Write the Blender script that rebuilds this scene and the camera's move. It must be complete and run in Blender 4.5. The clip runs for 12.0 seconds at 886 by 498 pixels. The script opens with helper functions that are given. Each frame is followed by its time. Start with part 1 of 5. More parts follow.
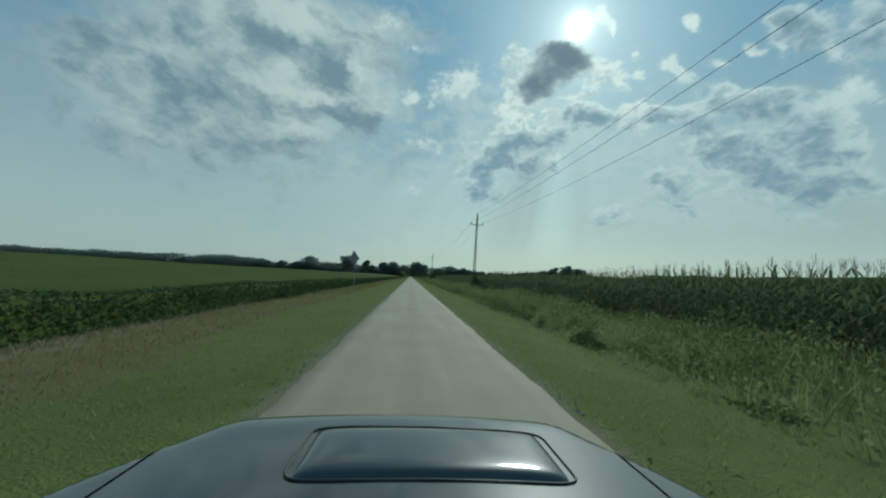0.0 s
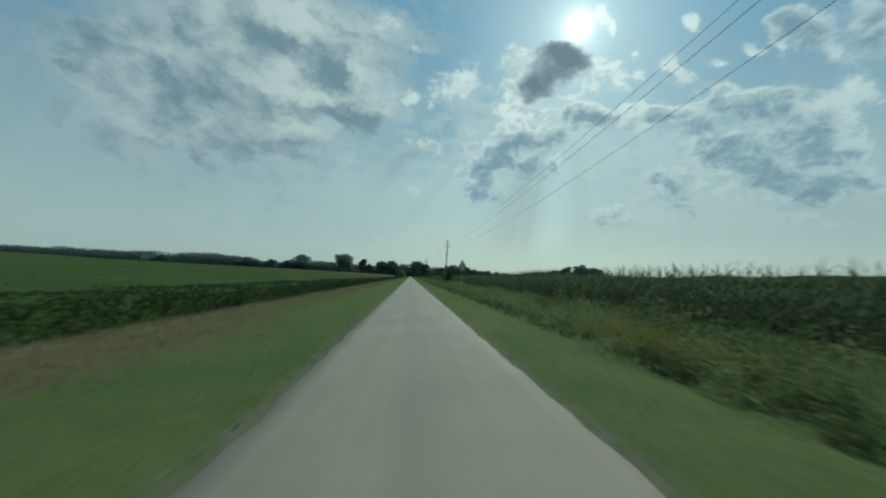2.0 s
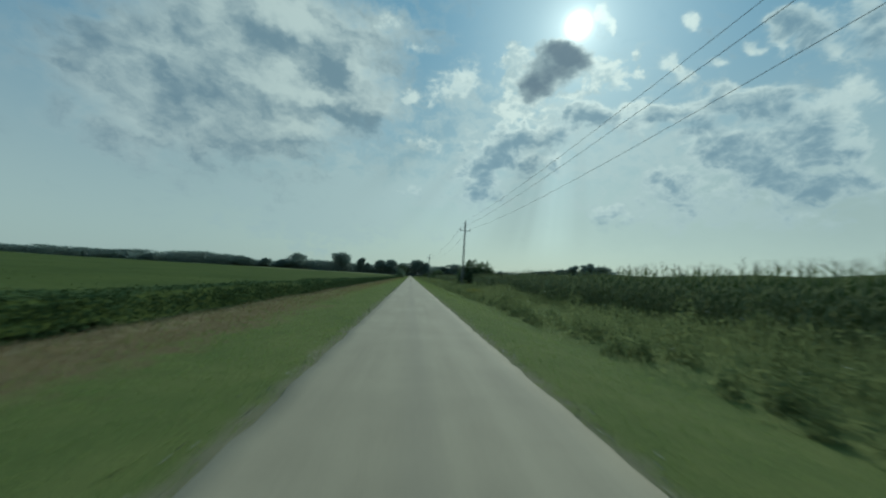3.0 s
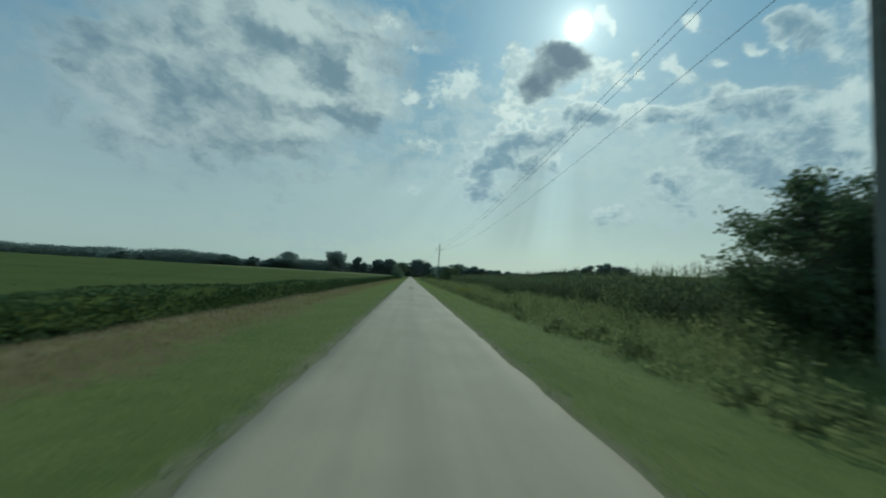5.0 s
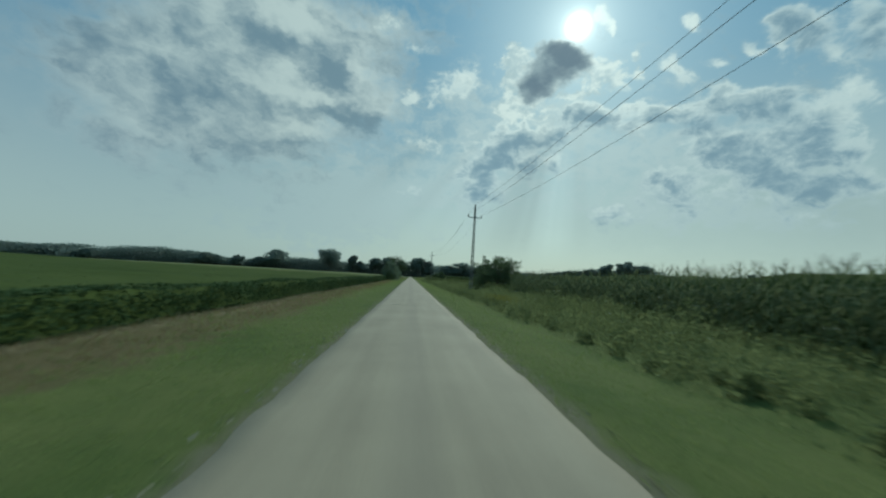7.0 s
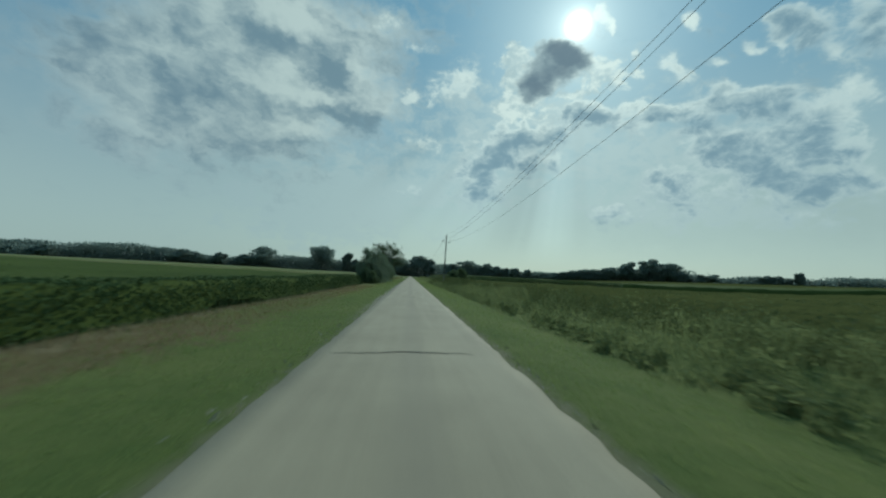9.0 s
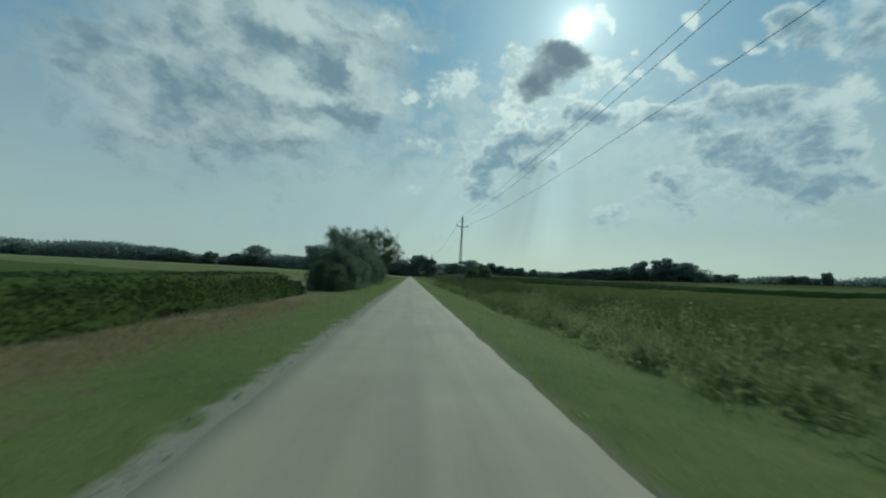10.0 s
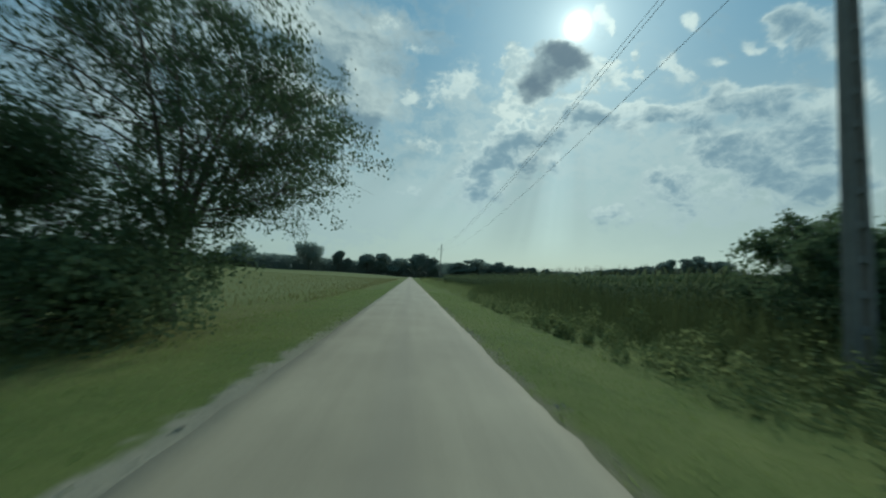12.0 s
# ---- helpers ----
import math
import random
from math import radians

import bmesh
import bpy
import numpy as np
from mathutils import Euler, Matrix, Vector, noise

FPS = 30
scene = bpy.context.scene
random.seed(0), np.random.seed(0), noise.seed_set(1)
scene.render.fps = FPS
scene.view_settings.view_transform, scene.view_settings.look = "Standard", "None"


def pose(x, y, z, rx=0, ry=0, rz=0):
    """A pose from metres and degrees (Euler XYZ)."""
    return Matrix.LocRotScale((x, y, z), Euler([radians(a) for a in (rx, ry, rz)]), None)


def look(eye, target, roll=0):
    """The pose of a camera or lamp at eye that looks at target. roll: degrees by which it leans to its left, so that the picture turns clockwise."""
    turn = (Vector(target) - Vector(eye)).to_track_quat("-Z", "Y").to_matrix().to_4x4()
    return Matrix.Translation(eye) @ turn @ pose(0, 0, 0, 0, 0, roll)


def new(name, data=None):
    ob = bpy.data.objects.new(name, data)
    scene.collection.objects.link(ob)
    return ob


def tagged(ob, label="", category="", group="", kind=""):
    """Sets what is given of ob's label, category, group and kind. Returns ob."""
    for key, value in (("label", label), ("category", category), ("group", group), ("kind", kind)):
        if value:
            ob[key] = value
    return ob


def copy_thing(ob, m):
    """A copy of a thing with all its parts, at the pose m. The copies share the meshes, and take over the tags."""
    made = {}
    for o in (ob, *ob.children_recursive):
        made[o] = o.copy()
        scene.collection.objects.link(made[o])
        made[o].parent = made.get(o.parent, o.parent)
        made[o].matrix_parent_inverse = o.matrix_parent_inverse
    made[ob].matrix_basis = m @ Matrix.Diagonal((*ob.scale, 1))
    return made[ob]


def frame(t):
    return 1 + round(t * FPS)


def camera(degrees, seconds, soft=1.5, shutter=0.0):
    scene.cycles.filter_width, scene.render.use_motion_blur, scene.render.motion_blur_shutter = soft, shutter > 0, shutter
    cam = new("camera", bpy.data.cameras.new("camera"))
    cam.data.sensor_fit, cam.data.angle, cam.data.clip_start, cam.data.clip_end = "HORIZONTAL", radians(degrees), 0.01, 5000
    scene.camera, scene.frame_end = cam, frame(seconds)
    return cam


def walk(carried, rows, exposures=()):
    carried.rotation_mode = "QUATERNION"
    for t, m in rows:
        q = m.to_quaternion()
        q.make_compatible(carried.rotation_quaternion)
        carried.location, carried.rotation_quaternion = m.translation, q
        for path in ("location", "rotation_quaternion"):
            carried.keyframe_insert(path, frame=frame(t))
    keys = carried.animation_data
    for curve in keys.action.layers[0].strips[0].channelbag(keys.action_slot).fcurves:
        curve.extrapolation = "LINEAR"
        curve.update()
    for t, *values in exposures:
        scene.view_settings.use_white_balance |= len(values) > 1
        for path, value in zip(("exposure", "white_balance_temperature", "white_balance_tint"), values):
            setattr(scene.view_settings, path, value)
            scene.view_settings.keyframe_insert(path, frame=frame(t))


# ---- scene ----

# ---------------------------------------------------------------- camera
cam = camera(104.0, 12.0, soft=2.2, shutter=0.14)
EYE_Z, PITCH, ROLL, YAW = 1.37, 4.77, -2.9, -5.41
# seconds, across the road, along the road, extra pitch, extra roll
DRIVE = [
    (0.0, -0.17, 0.0, 0.0, 0.0), (0.034, -0.17, 0.02, 0.0, 0.0), (0.1, -0.17, 2.1, 0.0, 0.0), (0.2, -0.17, 5.5, 0.0, 0.0),
    (0.3, -0.17, 8.9, 0.0, 0.0), (0.4, -0.17, 12.1, 0.0, 0.0), (0.5, -0.17, 15.3, 0.0, 0.0), (1.0, -0.17, 30.4, 0.0, 0.0),
    (1.5, -0.17, 46.2, 0.0, 0.05), (2.0, -0.17, 61.6, 0.0, 0.05), (2.5, -0.17, 77.0, -0.05, 0.05),
    (3.0, -0.16, 91.8, -0.1, 0.05), (4.0, -0.15, 119.9, -0.1, 0.05), (5.0, -0.15, 147.8, 0.0, 0.0),
    (5.5, -0.15, 162.3, 0.0, 0.0), (6.0, -0.15, 176.9, 0.0, 0.0), (6.5, -0.15, 191.4, 0.0, 0.0),
    (7.0, -0.14, 205.8, 0.0, 0.05), (8.0, -0.13, 233.7, -0.05, 0.1), (9.0, -0.11, 261.2, -0.1, 0.15),
    (9.5, -0.08, 274.6, -0.1, 0.2), (10.0, -0.04, 287.6, -0.1, 0.2), (10.5, 0.00, 300.3, -0.1, 0.25),
    (11.0, 0.05, 312.9, -0.05, 0.25), (11.5, 0.08, 325.6, 0.0, 0.25), (12.0, 0.10, 338.4, 0.0, 0.25),
]
walk(cam, [(t, pose(x, y, EYE_Z, 90 + PITCH + p, ROLL + r, YAW)) for t, x, y, p, r in DRIVE],
     [(0.0, 0.0, 5680.0, -7.0)])   # the tint of the windscreen

# ---------------------------------------------------------------- sky and sun
SUN_EL, SUN_AZ = 36.4, 26.0          # degrees; azimuth to the right of the road
SUN_DIR = Vector((math.sin(radians(SUN_AZ)) * math.cos(radians(SUN_EL)),
                  math.cos(radians(SUN_AZ)) * math.cos(radians(SUN_EL)), math.sin(radians(SUN_EL))))
SKY_GAIN = 0.97


class Nodes:
    """Short hand for a node tree."""

    def __init__(self, tree):
        self.tree = tree
        tree.nodes.clear()

    def add(self, kind, **settings):
        n = self.tree.nodes.new(kind)
        for key, value in settings.items():
            setattr(n, key, value)
        return n

    def put(self, socket, value):
        if isinstance(value, bpy.types.NodeSocket):
            self.tree.links.new(value, socket)
        elif value is not None:
            socket.default_value = value

    def math(self, op, a, b=None, c=None, clamp=False):
        n = self.add("ShaderNodeMath", operation=op, use_clamp=clamp)
        for s, v in zip(n.inputs, (a, b, c)):
            self.put(s, v)
        return n.outputs[0]

    def vec(self, op, a, b=None, c=None, out=0):
        n = self.add("ShaderNodeVectorMath", operation=op)
        for s, v in zip(n.inputs, (a, b, c)):
            self.put(s, v)
        return n.outputs[out]

    def step(self, value, lo, hi, to_lo=0.0, to_hi=1.0):
        n = self.add("ShaderNodeMapRange", interpolation_type="SMOOTHSTEP")
        for s, v in zip(n.inputs, (value, lo, hi, to_lo, to_hi)):
            self.put(s, v)
        return n.outputs[0]

    def noise(self, vector, scale, detail=4.0, rough=0.55, distortion=0.0):
        n = self.add("ShaderNodeTexNoise")
        self.put(n.inputs["Vector"], vector)
        for key, v in (("Scale", scale), ("Detail", detail), ("Roughness", rough), ("Distortion", distortion)):
            n.inputs[key].default_value = v
        return n.outputs["Fac"]

    def mix(self, fac, a, b, blend="MIX"):
        n = self.add("ShaderNodeMix", data_type="RGBA", blend_type=blend)
        self.put(n.inputs[0], fac)
        for s, v in ((n.inputs[6], a), (n.inputs[7], b)):
            self.put(s, (*v, 1.0) if isinstance(v, tuple) else v)
        return n.outputs[2]


def build_world():
    world = bpy.data.worlds.new("evening_sky")
    world.use_nodes = True
    scene.world = world
    w = Nodes(world.node_tree)
    way = w.add("ShaderNodeTexCoord").outputs["Generated"]
    sep = w.add("ShaderNodeSeparateXYZ")
    w.put(sep.inputs[0], way)
    sx, sy, sz = sep.outputs
    up = w.math("MAXIMUM", sz, 0.0)
    # clear sky: Nishita with hazy milk towards the ground
    sky = w.add("ShaderNodeTexSky", sky_type="NISHITA", sun_disc=False)
    sky.sun_elevation, sky.sun_rotation = radians(SUN_EL), radians(SUN_AZ)
    sky.air_density, sky.dust_density, sky.ozone_density = 1.0, 1.5, 1.5
    clear = w.vec("MULTIPLY", sky.outputs[0], (0.045, 0.052, 0.05))
    milk = w.mix(w.step(up, 0.06, 0.62), (0.53, 0.585, 0.515), (0.162, 0.325, 0.455))
    base = w.mix(0.25, milk, clear)
    # clouds: noise at four scales bends and frays the heaps laid out below
    lump = w.vec("MULTIPLY", way, (1.0, 1.0, 1.45))
    big = w.noise(lump, 2.6, 3.0, 0.5, 0.3)
    mid = w.noise(lump, 8.5, 10.0, 0.58, 0.25)
    fine = w.noise(lump, 24.0, 6.0, 0.6, 0.3)
    front = w.math("MAXIMUM", sy, 0.08)
    uv = w.add("ShaderNodeCombineXYZ")
    w.put(uv.inputs[0], w.math("DIVIDE", sx, front))
    w.put(uv.inputs[1], w.math("DIVIDE", sz, front))

    def bend(scale, detail, amount):
        n = w.add("ShaderNodeTexNoise")
        w.put(n.inputs["Vector"], lump)
        n.inputs["Scale"].default_value, n.inputs["Detail"].default_value = scale, detail
        return w.vec("MULTIPLY_ADD", n.outputs["Color"], (2 * amount, 1.6 * amount, 0.0), (-amount, -0.8 * amount, 0.0))

    bent = w.vec("ADD", w.vec("ADD", uv.outputs[0], bend(5.0, 3.0, 0.045)), w.vec("ADD", bend(17.0, 6.0, 0.055), bend(48.0, 5.0, 0.022)))
    frayed = w.vec("ADD", uv.outputs[0], bend(30.0, 6.0, 0.04))
    # across, up, half width, half height, how dense: bank of streaked cloud, its shaded and its bright parts,
    # the heaped clouds high and low, the small white puffs, the white fringe and the
    # thick cloud below the sun, and the torn thin cloud
    bank = [(-0.667, 0.588, 0.344, 0.217, 0.90), (-0.307, 0.577, 0.224, 0.155, 0.80), (-0.508, 0.363, 0.272, 0.114, 0.60), (-0.882, 0.531, 0.157, 0.146, 0.45),
            (-0.452, 0.770, 0.316, 0.105, 0.60), (-0.086, 0.726, 0.118, 0.108, 0.35), (-0.138, 0.491, 0.147, 0.069, 0.50), (-0.773, 0.347, 0.115, 0.064, 0.30)]
    bank_dark = [(-0.425, 0.647, 0.072, 0.052, 1.15), (-0.262, 0.573, 0.077, 0.059, 1.15), (-0.225, 0.455, 0.106, 0.027, 1.00),
                 (-0.159, 0.433, 0.057, 0.024, 0.50), (-0.507, 0.684, 0.047, 0.043, 0.50), (-0.633, 0.483, 0.104, 0.049, 0.50),
                 (-0.485, 0.448, 0.107, 0.041, 0.45), (-0.706, 0.534, 0.059, 0.041, 0.40), (-0.792, 0.641, 0.117, 0.058, 0.35),
                 (-0.677, 0.689, 0.060, 0.059, 0.40), (-0.890, 0.596, 0.100, 0.098, 0.30), (-0.503, 0.314, 0.150, 0.055, 0.50),
                 (-0.338, 0.370, 0.047, 0.017, 0.40), (-0.695, 0.436, 0.073, 0.041, 0.30), (-0.985, 0.668, 0.113, 0.066, 0.20),
                 (-0.571, 0.548, 0.045, 0.033, 0.35)]
    bank_light = [(-0.368, 0.728, 0.048, 0.079, -0.60), (-0.466, 0.751, 0.047, 0.044, -0.40), (-0.402, 0.567, 0.055, 0.034, -0.45),
                  (-0.301, 0.500, 0.071, 0.024, -0.60), (-0.563, 0.617, 0.061, 0.030, -0.45), (-0.728, 0.598, 0.059, 0.042, -0.30),
                  (-0.444, 0.511, 0.062, 0.034, -0.40), (-0.179, 0.609, 0.049, 0.070, -0.50), (-0.326, 0.413, 0.078, 0.020, -0.45),
                  (-0.757, 0.462, 0.036, 0.065, -0.30), (-0.855, 0.667, 0.043, 0.033, -0.30), (-0.620, 0.731, 0.038, 0.086, -0.30)]
    heaps = [(0.542, 0.521, 0.102, 0.042, 1.30), (0.759, 0.562, 0.081, 0.030, 1.10), (0.885, 0.578, 0.087, 0.032, 1.00), (1.046, 0.638, 0.134, 0.045, 1.15),
             (1.230, 0.596, 0.138, 0.071, 0.95), (0.934, 0.492, 0.111, 0.060, 1.00), (1.122, 0.433, 0.126, 0.083, 1.05), (0.815, 0.325, 0.111, 0.076, 0.95),
             (0.308, 0.452, 0.071, 0.030, 1.10), (0.424, 0.448, 0.065, 0.032, 1.00), (1.306, 0.925, 0.126, 0.074, 1.10), (1.560, 0.957, 0.099, 0.093, 1.10)]
    low_heaps = [(0.226, 0.388, 0.076, 0.045, 0.95), (0.195, 0.292, 0.072, 0.072, 1.05), (0.364, 0.370, 0.078, 0.042, 0.85), (1.394, 0.504, 0.128, 0.088, 0.70),
                 (1.494, 0.376, 0.129, 0.097, 0.65), (0.601, 0.211, 0.082, 0.049, 0.70), (1.220, 0.337, 0.113, 0.068, 0.70), (0.654, 0.491, 0.053, 0.041, 0.50),
                 (-0.023, 0.236, 0.057, 0.023, 0.50), (0.999, 0.302, 0.089, 0.052, 0.50), (1.355, 0.347, 0.105, 0.057, 0.50),
                 (0.920, 0.227, 0.116, 0.025, 0.40), (1.258, 0.242, 0.143, 0.026, 0.35)]
    white_puffs = [(0.130, 0.607, 0.057, 0.061, 0.75), (0.046, 0.553, 0.041, 0.042, 0.65), (-0.015, 0.517, 0.042, 0.024, 0.60),
                   (0.872, 0.878, 0.036, 0.036, 0.85), (0.818, 0.715, 0.055, 0.042, 0.80), (0.967, 0.745, 0.051, 0.024, 0.50),
                   (1.092, 0.824, 0.050, 0.024, 0.55), (1.197, 0.861, 0.030, 0.081, 0.60), (0.613, 0.840, 0.015, 0.027, 0.70),
                   (0.565, 0.867, 0.038, 0.035, 0.60), (0.972, 0.439, 0.071, 0.038, 0.75), (1.389, 0.843, 0.065, 0.033, 0.50),
                   (1.513, 0.714, 0.110, 0.061, 0.75), (1.421, 0.615, 0.075, 0.060, 0.50), (0.035, 0.382, 0.059, 0.024, 0.50),
                   (0.673, 0.584, 0.048, 0.024, 0.55), (-0.089, 0.762, 0.067, 0.036, 0.40), (-0.008, 0.691, 0.043, 0.022, 0.45)]
    fringe = [(0.293, 0.624, 0.046, 0.100, 0.85), (0.568, 0.672, 0.098, 0.056, 0.85), (0.323, 0.527, 0.086, 0.032, 0.75), (0.448, 0.594, 0.092, 0.028, 0.75),
              (0.691, 0.705, 0.025, 0.053, 0.55), (0.317, 0.710, 0.054, 0.033, 0.65)]
    thick_cloud = [(0.428, 0.679, 0.092, 0.061, 1.00), (0.353, 0.603, 0.061, 0.046, 1.00), (0.480, 0.728, 0.060, 0.046, 0.75), (0.400, 0.735, 0.050, 0.032, 0.55),
                   (0.322, 0.554, 0.032, 0.025, 0.50)]
    torn_cloud = [(0.636, 0.438, 0.337, 0.109, 0.55), (1.123, 0.480, 0.510, 0.210, 0.60), (0.359, 0.522, 0.197, 0.163, 0.50),
                  (0.926, 0.672, 0.400, 0.077, 0.30), (0.147, 0.537, 0.156, 0.196, 0.35), (0.191, 0.312, 0.188, 0.121, 0.50),
                  (0.730, 0.264, 0.488, 0.090, 0.45), (-0.038, 0.483, 0.150, 0.121, 0.35), (1.414, 0.907, 0.286, 0.146, 0.45),
                  (-0.154, 0.251, 0.240, 0.099, 0.30), (0.519, 0.799, 0.169, 0.115, 0.35), (-0.276, 0.185, 0.373, 0.146, 0.95),
                  (1.017, 0.230, 0.551, 0.073, 0.50)]
    dull_haze = [(1.384, 0.292, 0.546, 0.152, 0.60), (0.730, 0.158, 0.372, 0.070, 0.20)]

    def gather(start, places, where=None):
        for u, v, a, b, dense in places:
            d = w.vec("MULTIPLY_ADD", where or bent, (1 / a, 1 / b, 0.0), (-u / a, -v / b, 0.0))
            start = w.math("MULTIPLY_ADD", w.math("POWER", 0.37, w.vec("DOT_PRODUCT", d, d, out=1)), dense, start)
        return start

    grain = w.math("MULTIPLY_ADD", mid, 1.5, w.math("MULTIPLY_ADD", fine, 0.6, -1.05))
    curd = w.math("SUBTRACT", w.noise(lump, 19.0, 9.0, 0.66, 0.5), 0.5)
    # rounded puffs: folded noise bulges between creases
    def billows(where):
        puff = w.math("ABSOLUTE", w.math("SUBTRACT", w.noise(where, 9.0, 2.0, 0.5, 0.2), 0.5))
        puff_small = w.math("ABSOLUTE", w.math("SUBTRACT", w.noise(where, 22.0, 4.0, 0.55, 0.2), 0.5))
        return w.math("MULTIPLY_ADD", puff, 1.5, w.math("MULTIPLY_ADD", puff_small, 1.0, -0.22))

    puffs = billows(lump)
    sunny = w.math("SUBTRACT", puffs, billows(w.vec("ADD", lump, tuple(SUN_DIR * 0.02))))
    # the bank is drawn out in slanting streaks
    slant = w.add("ShaderNodeCombineXYZ")
    w.put(slant.inputs[0], w.vec("DOT_PRODUCT", bent, (0.89, -0.46, 0.0), out=1))
    w.put(slant.inputs[1], w.vec("DOT_PRODUCT", bent, (1.0, 1.95, 0.0), out=1))
    streaks = w.math("SUBTRACT", w.noise(slant.outputs[0], 5.5, 7.0, 0.58, 0.4), 0.5)
    soft = w.math("MULTIPLY_ADD", streaks, 1.3, w.math("MULTIPLY_ADD", grain, 0.35, gather(0.0, bank)))
    soft_cover = w.step(w.math("MULTIPLY_ADD", curd, 0.8, soft), 0.05, 0.85)
    shaded = w.math("MULTIPLY_ADD", streaks, 2.4, w.math("MULTIPLY_ADD", curd, 1.0, gather(gather(0.16, bank_dark), bank_light)))
    soft_core = w.math("MULTIPLY", w.step(w.math("MULTIPLY_ADD", sunny, -0.6, shaded), -0.5, 1.15), 0.97)
    # heaped clouds: bright where their upper rim faces the sun, blue-grey below it
    rough = w.math("MULTIPLY_ADD", curd, 1.1, w.math("MULTIPLY_ADD", grain, 0.30, w.math("MULTIPLY", puffs, 0.55)))
    lower = w.vec("ADD", bent, (0.0, 0.021, 0.0))
    white = gather(0.0, white_puffs)
    pressed = lambda v: w.math("DIVIDE", v, w.math("MULTIPLY_ADD", v, 0.55, 0.85))
    heap = pressed(w.math("ADD", white, gather(gather(0.0, heaps), low_heaps)))
    heap = w.math("MULTIPLY_ADD", rough, w.step(heap, 0.03, 0.30), w.math("ADD", heap, -0.03))
    heap_cover = w.step(heap, 0.06, 0.60)
    body = w.math("MULTIPLY_ADD", rough, 1.25, pressed(gather(gather(0.0, heaps, lower), low_heaps, lower)))
    body = w.math("MULTIPLY_ADD", sunny, -0.9, body)
    heap_core = w.math("MULTIPLY", w.step(body, 0.0, 0.78), 0.95)
    rim = w.math("MULTIPLY", w.step(heap, 0.20, 0.40), w.step(heap, 0.72, 0.44))
    rim = w.math("MAXIMUM", rim, w.math("MULTIPLY", w.step(white, 0.25, 0.55), w.step(w.math("MULTIPLY_ADD", sunny, 1.2, curd), -0.22, 0.12)))
    thick = w.math("MULTIPLY_ADD", curd, 0.45, w.math("MULTIPLY_ADD", puffs, 0.35, gather(-0.12, thick_cloud, frayed)))
    thick_core = w.math("MULTIPLY", w.step(thick, 0.14, 0.66), 0.94)
    ring = gather(0.0, fringe)
    ring = w.math("MULTIPLY_ADD", w.math("MULTIPLY_ADD", curd, 2.2, w.math("MULTIPLY", puffs, 0.6)), w.step(ring, 0.03, 0.35), w.math("ADD", ring, -0.06))
    ring = w.math("MAXIMUM", ring, w.math("ADD", thick, 0.12))
    fringe_cover = w.step(ring, 0.18, 0.62)
    high = w.step(up, 0.02, 0.22)
    near_sun = w.math("MAXIMUM", w.vec("DOT_PRODUCT", way, tuple(SUN_DIR), out=1), 0.0)
    glow_wide = w.math("POWER", near_sun, 5.0)
    away = w.step(near_sun, 0.40, 0.92, 0.90, 1.0)
    bright = w.mix(rim, w.mix(glow_wide, (0.40, 0.475, 0.475), (0.53, 0.58, 0.56)), w.mix(glow_wide, (0.50, 0.56, 0.54), (0.78, 0.80, 0.73)))
    soft_col = w.mix(soft_core, w.mix(glow_wide, (0.53, 0.57, 0.53), (0.70, 0.72, 0.66)), (0.185, 0.25, 0.29))
    heap_col = w.mix(heap_core, bright, w.mix(w.step(body, 0.40, 0.95), (0.33, 0.41, 0.44), (0.19, 0.275, 0.335)))
    # thin high veil that whitens the gaps
    veil = w.math("MULTIPLY", w.step(big, 0.30, 0.75), w.step(up, 0.08, 0.45))
    base = w.mix(w.math("MULTIPLY", veil, 0.16), base, (0.40, 0.48, 0.475))
    # dull low haze away from the sun, and torn thin cloud between the heaps
    base = w.mix(gather(0.0, dull_haze), base, (0.36, 0.42, 0.395))
    torn = w.step(w.math("MULTIPLY_ADD", curd, 1.6, w.math("MULTIPLY_ADD", grain, 0.7, gather(-0.40, torn_cloud))), 0.0, 0.5)
    base = w.mix(w.math("MULTIPLY", torn, 0.6), base, w.mix(glow_wide, (0.40, 0.47, 0.465), (0.57, 0.62, 0.59)))
    col = w.mix(w.math("MULTIPLY", w.math("MULTIPLY", soft_cover, high), 0.9), base, soft_col)
    col = w.mix(w.math("MULTIPLY", w.math("MULTIPLY", heap_cover, high), 0.9), col, heap_col)
    col = w.mix(w.math("MULTIPLY", fringe_cover, 0.85), col, w.mix(w.step(w.math("MULTIPLY_ADD", sunny, 1.0, curd), -0.15, 0.22), (0.43, 0.50, 0.50), (0.74, 0.76, 0.69)))
    col = w.mix(thick_core, col, w.mix(w.step(w.math("MULTIPLY_ADD", sunny, -0.8, thick), 0.34, 1.05), (0.33, 0.385, 0.40), (0.155, 0.20, 0.24)))
    # shafts of light and shade fanning out below the sun
    spoke = w.vec("NORMALIZE", w.vec("ADD", uv.outputs[0], (-0.486, -0.823, 0.0)))
    fan = w.noise(spoke, 6.0, 2.0, 0.5)
    below = w.math("MULTIPLY", w.math("MULTIPLY", w.step(up, 0.02, 0.14), w.step(up, 0.48, 0.26)), w.step(near_sun, 0.72, 0.90))
    shaft = w.math("MULTIPLY_ADD", w.math("SUBTRACT", fan, 0.5), w.math("MULTIPLY", w.math("MULTIPLY", below, w.step(w.math("DIVIDE", sx, front), 0.60, 0.38)), 0.62), 1.0)
    fanned = w.vec("SCALE", col)
    w.put(fanned.node.inputs["Scale"], shaft)
    col = fanned
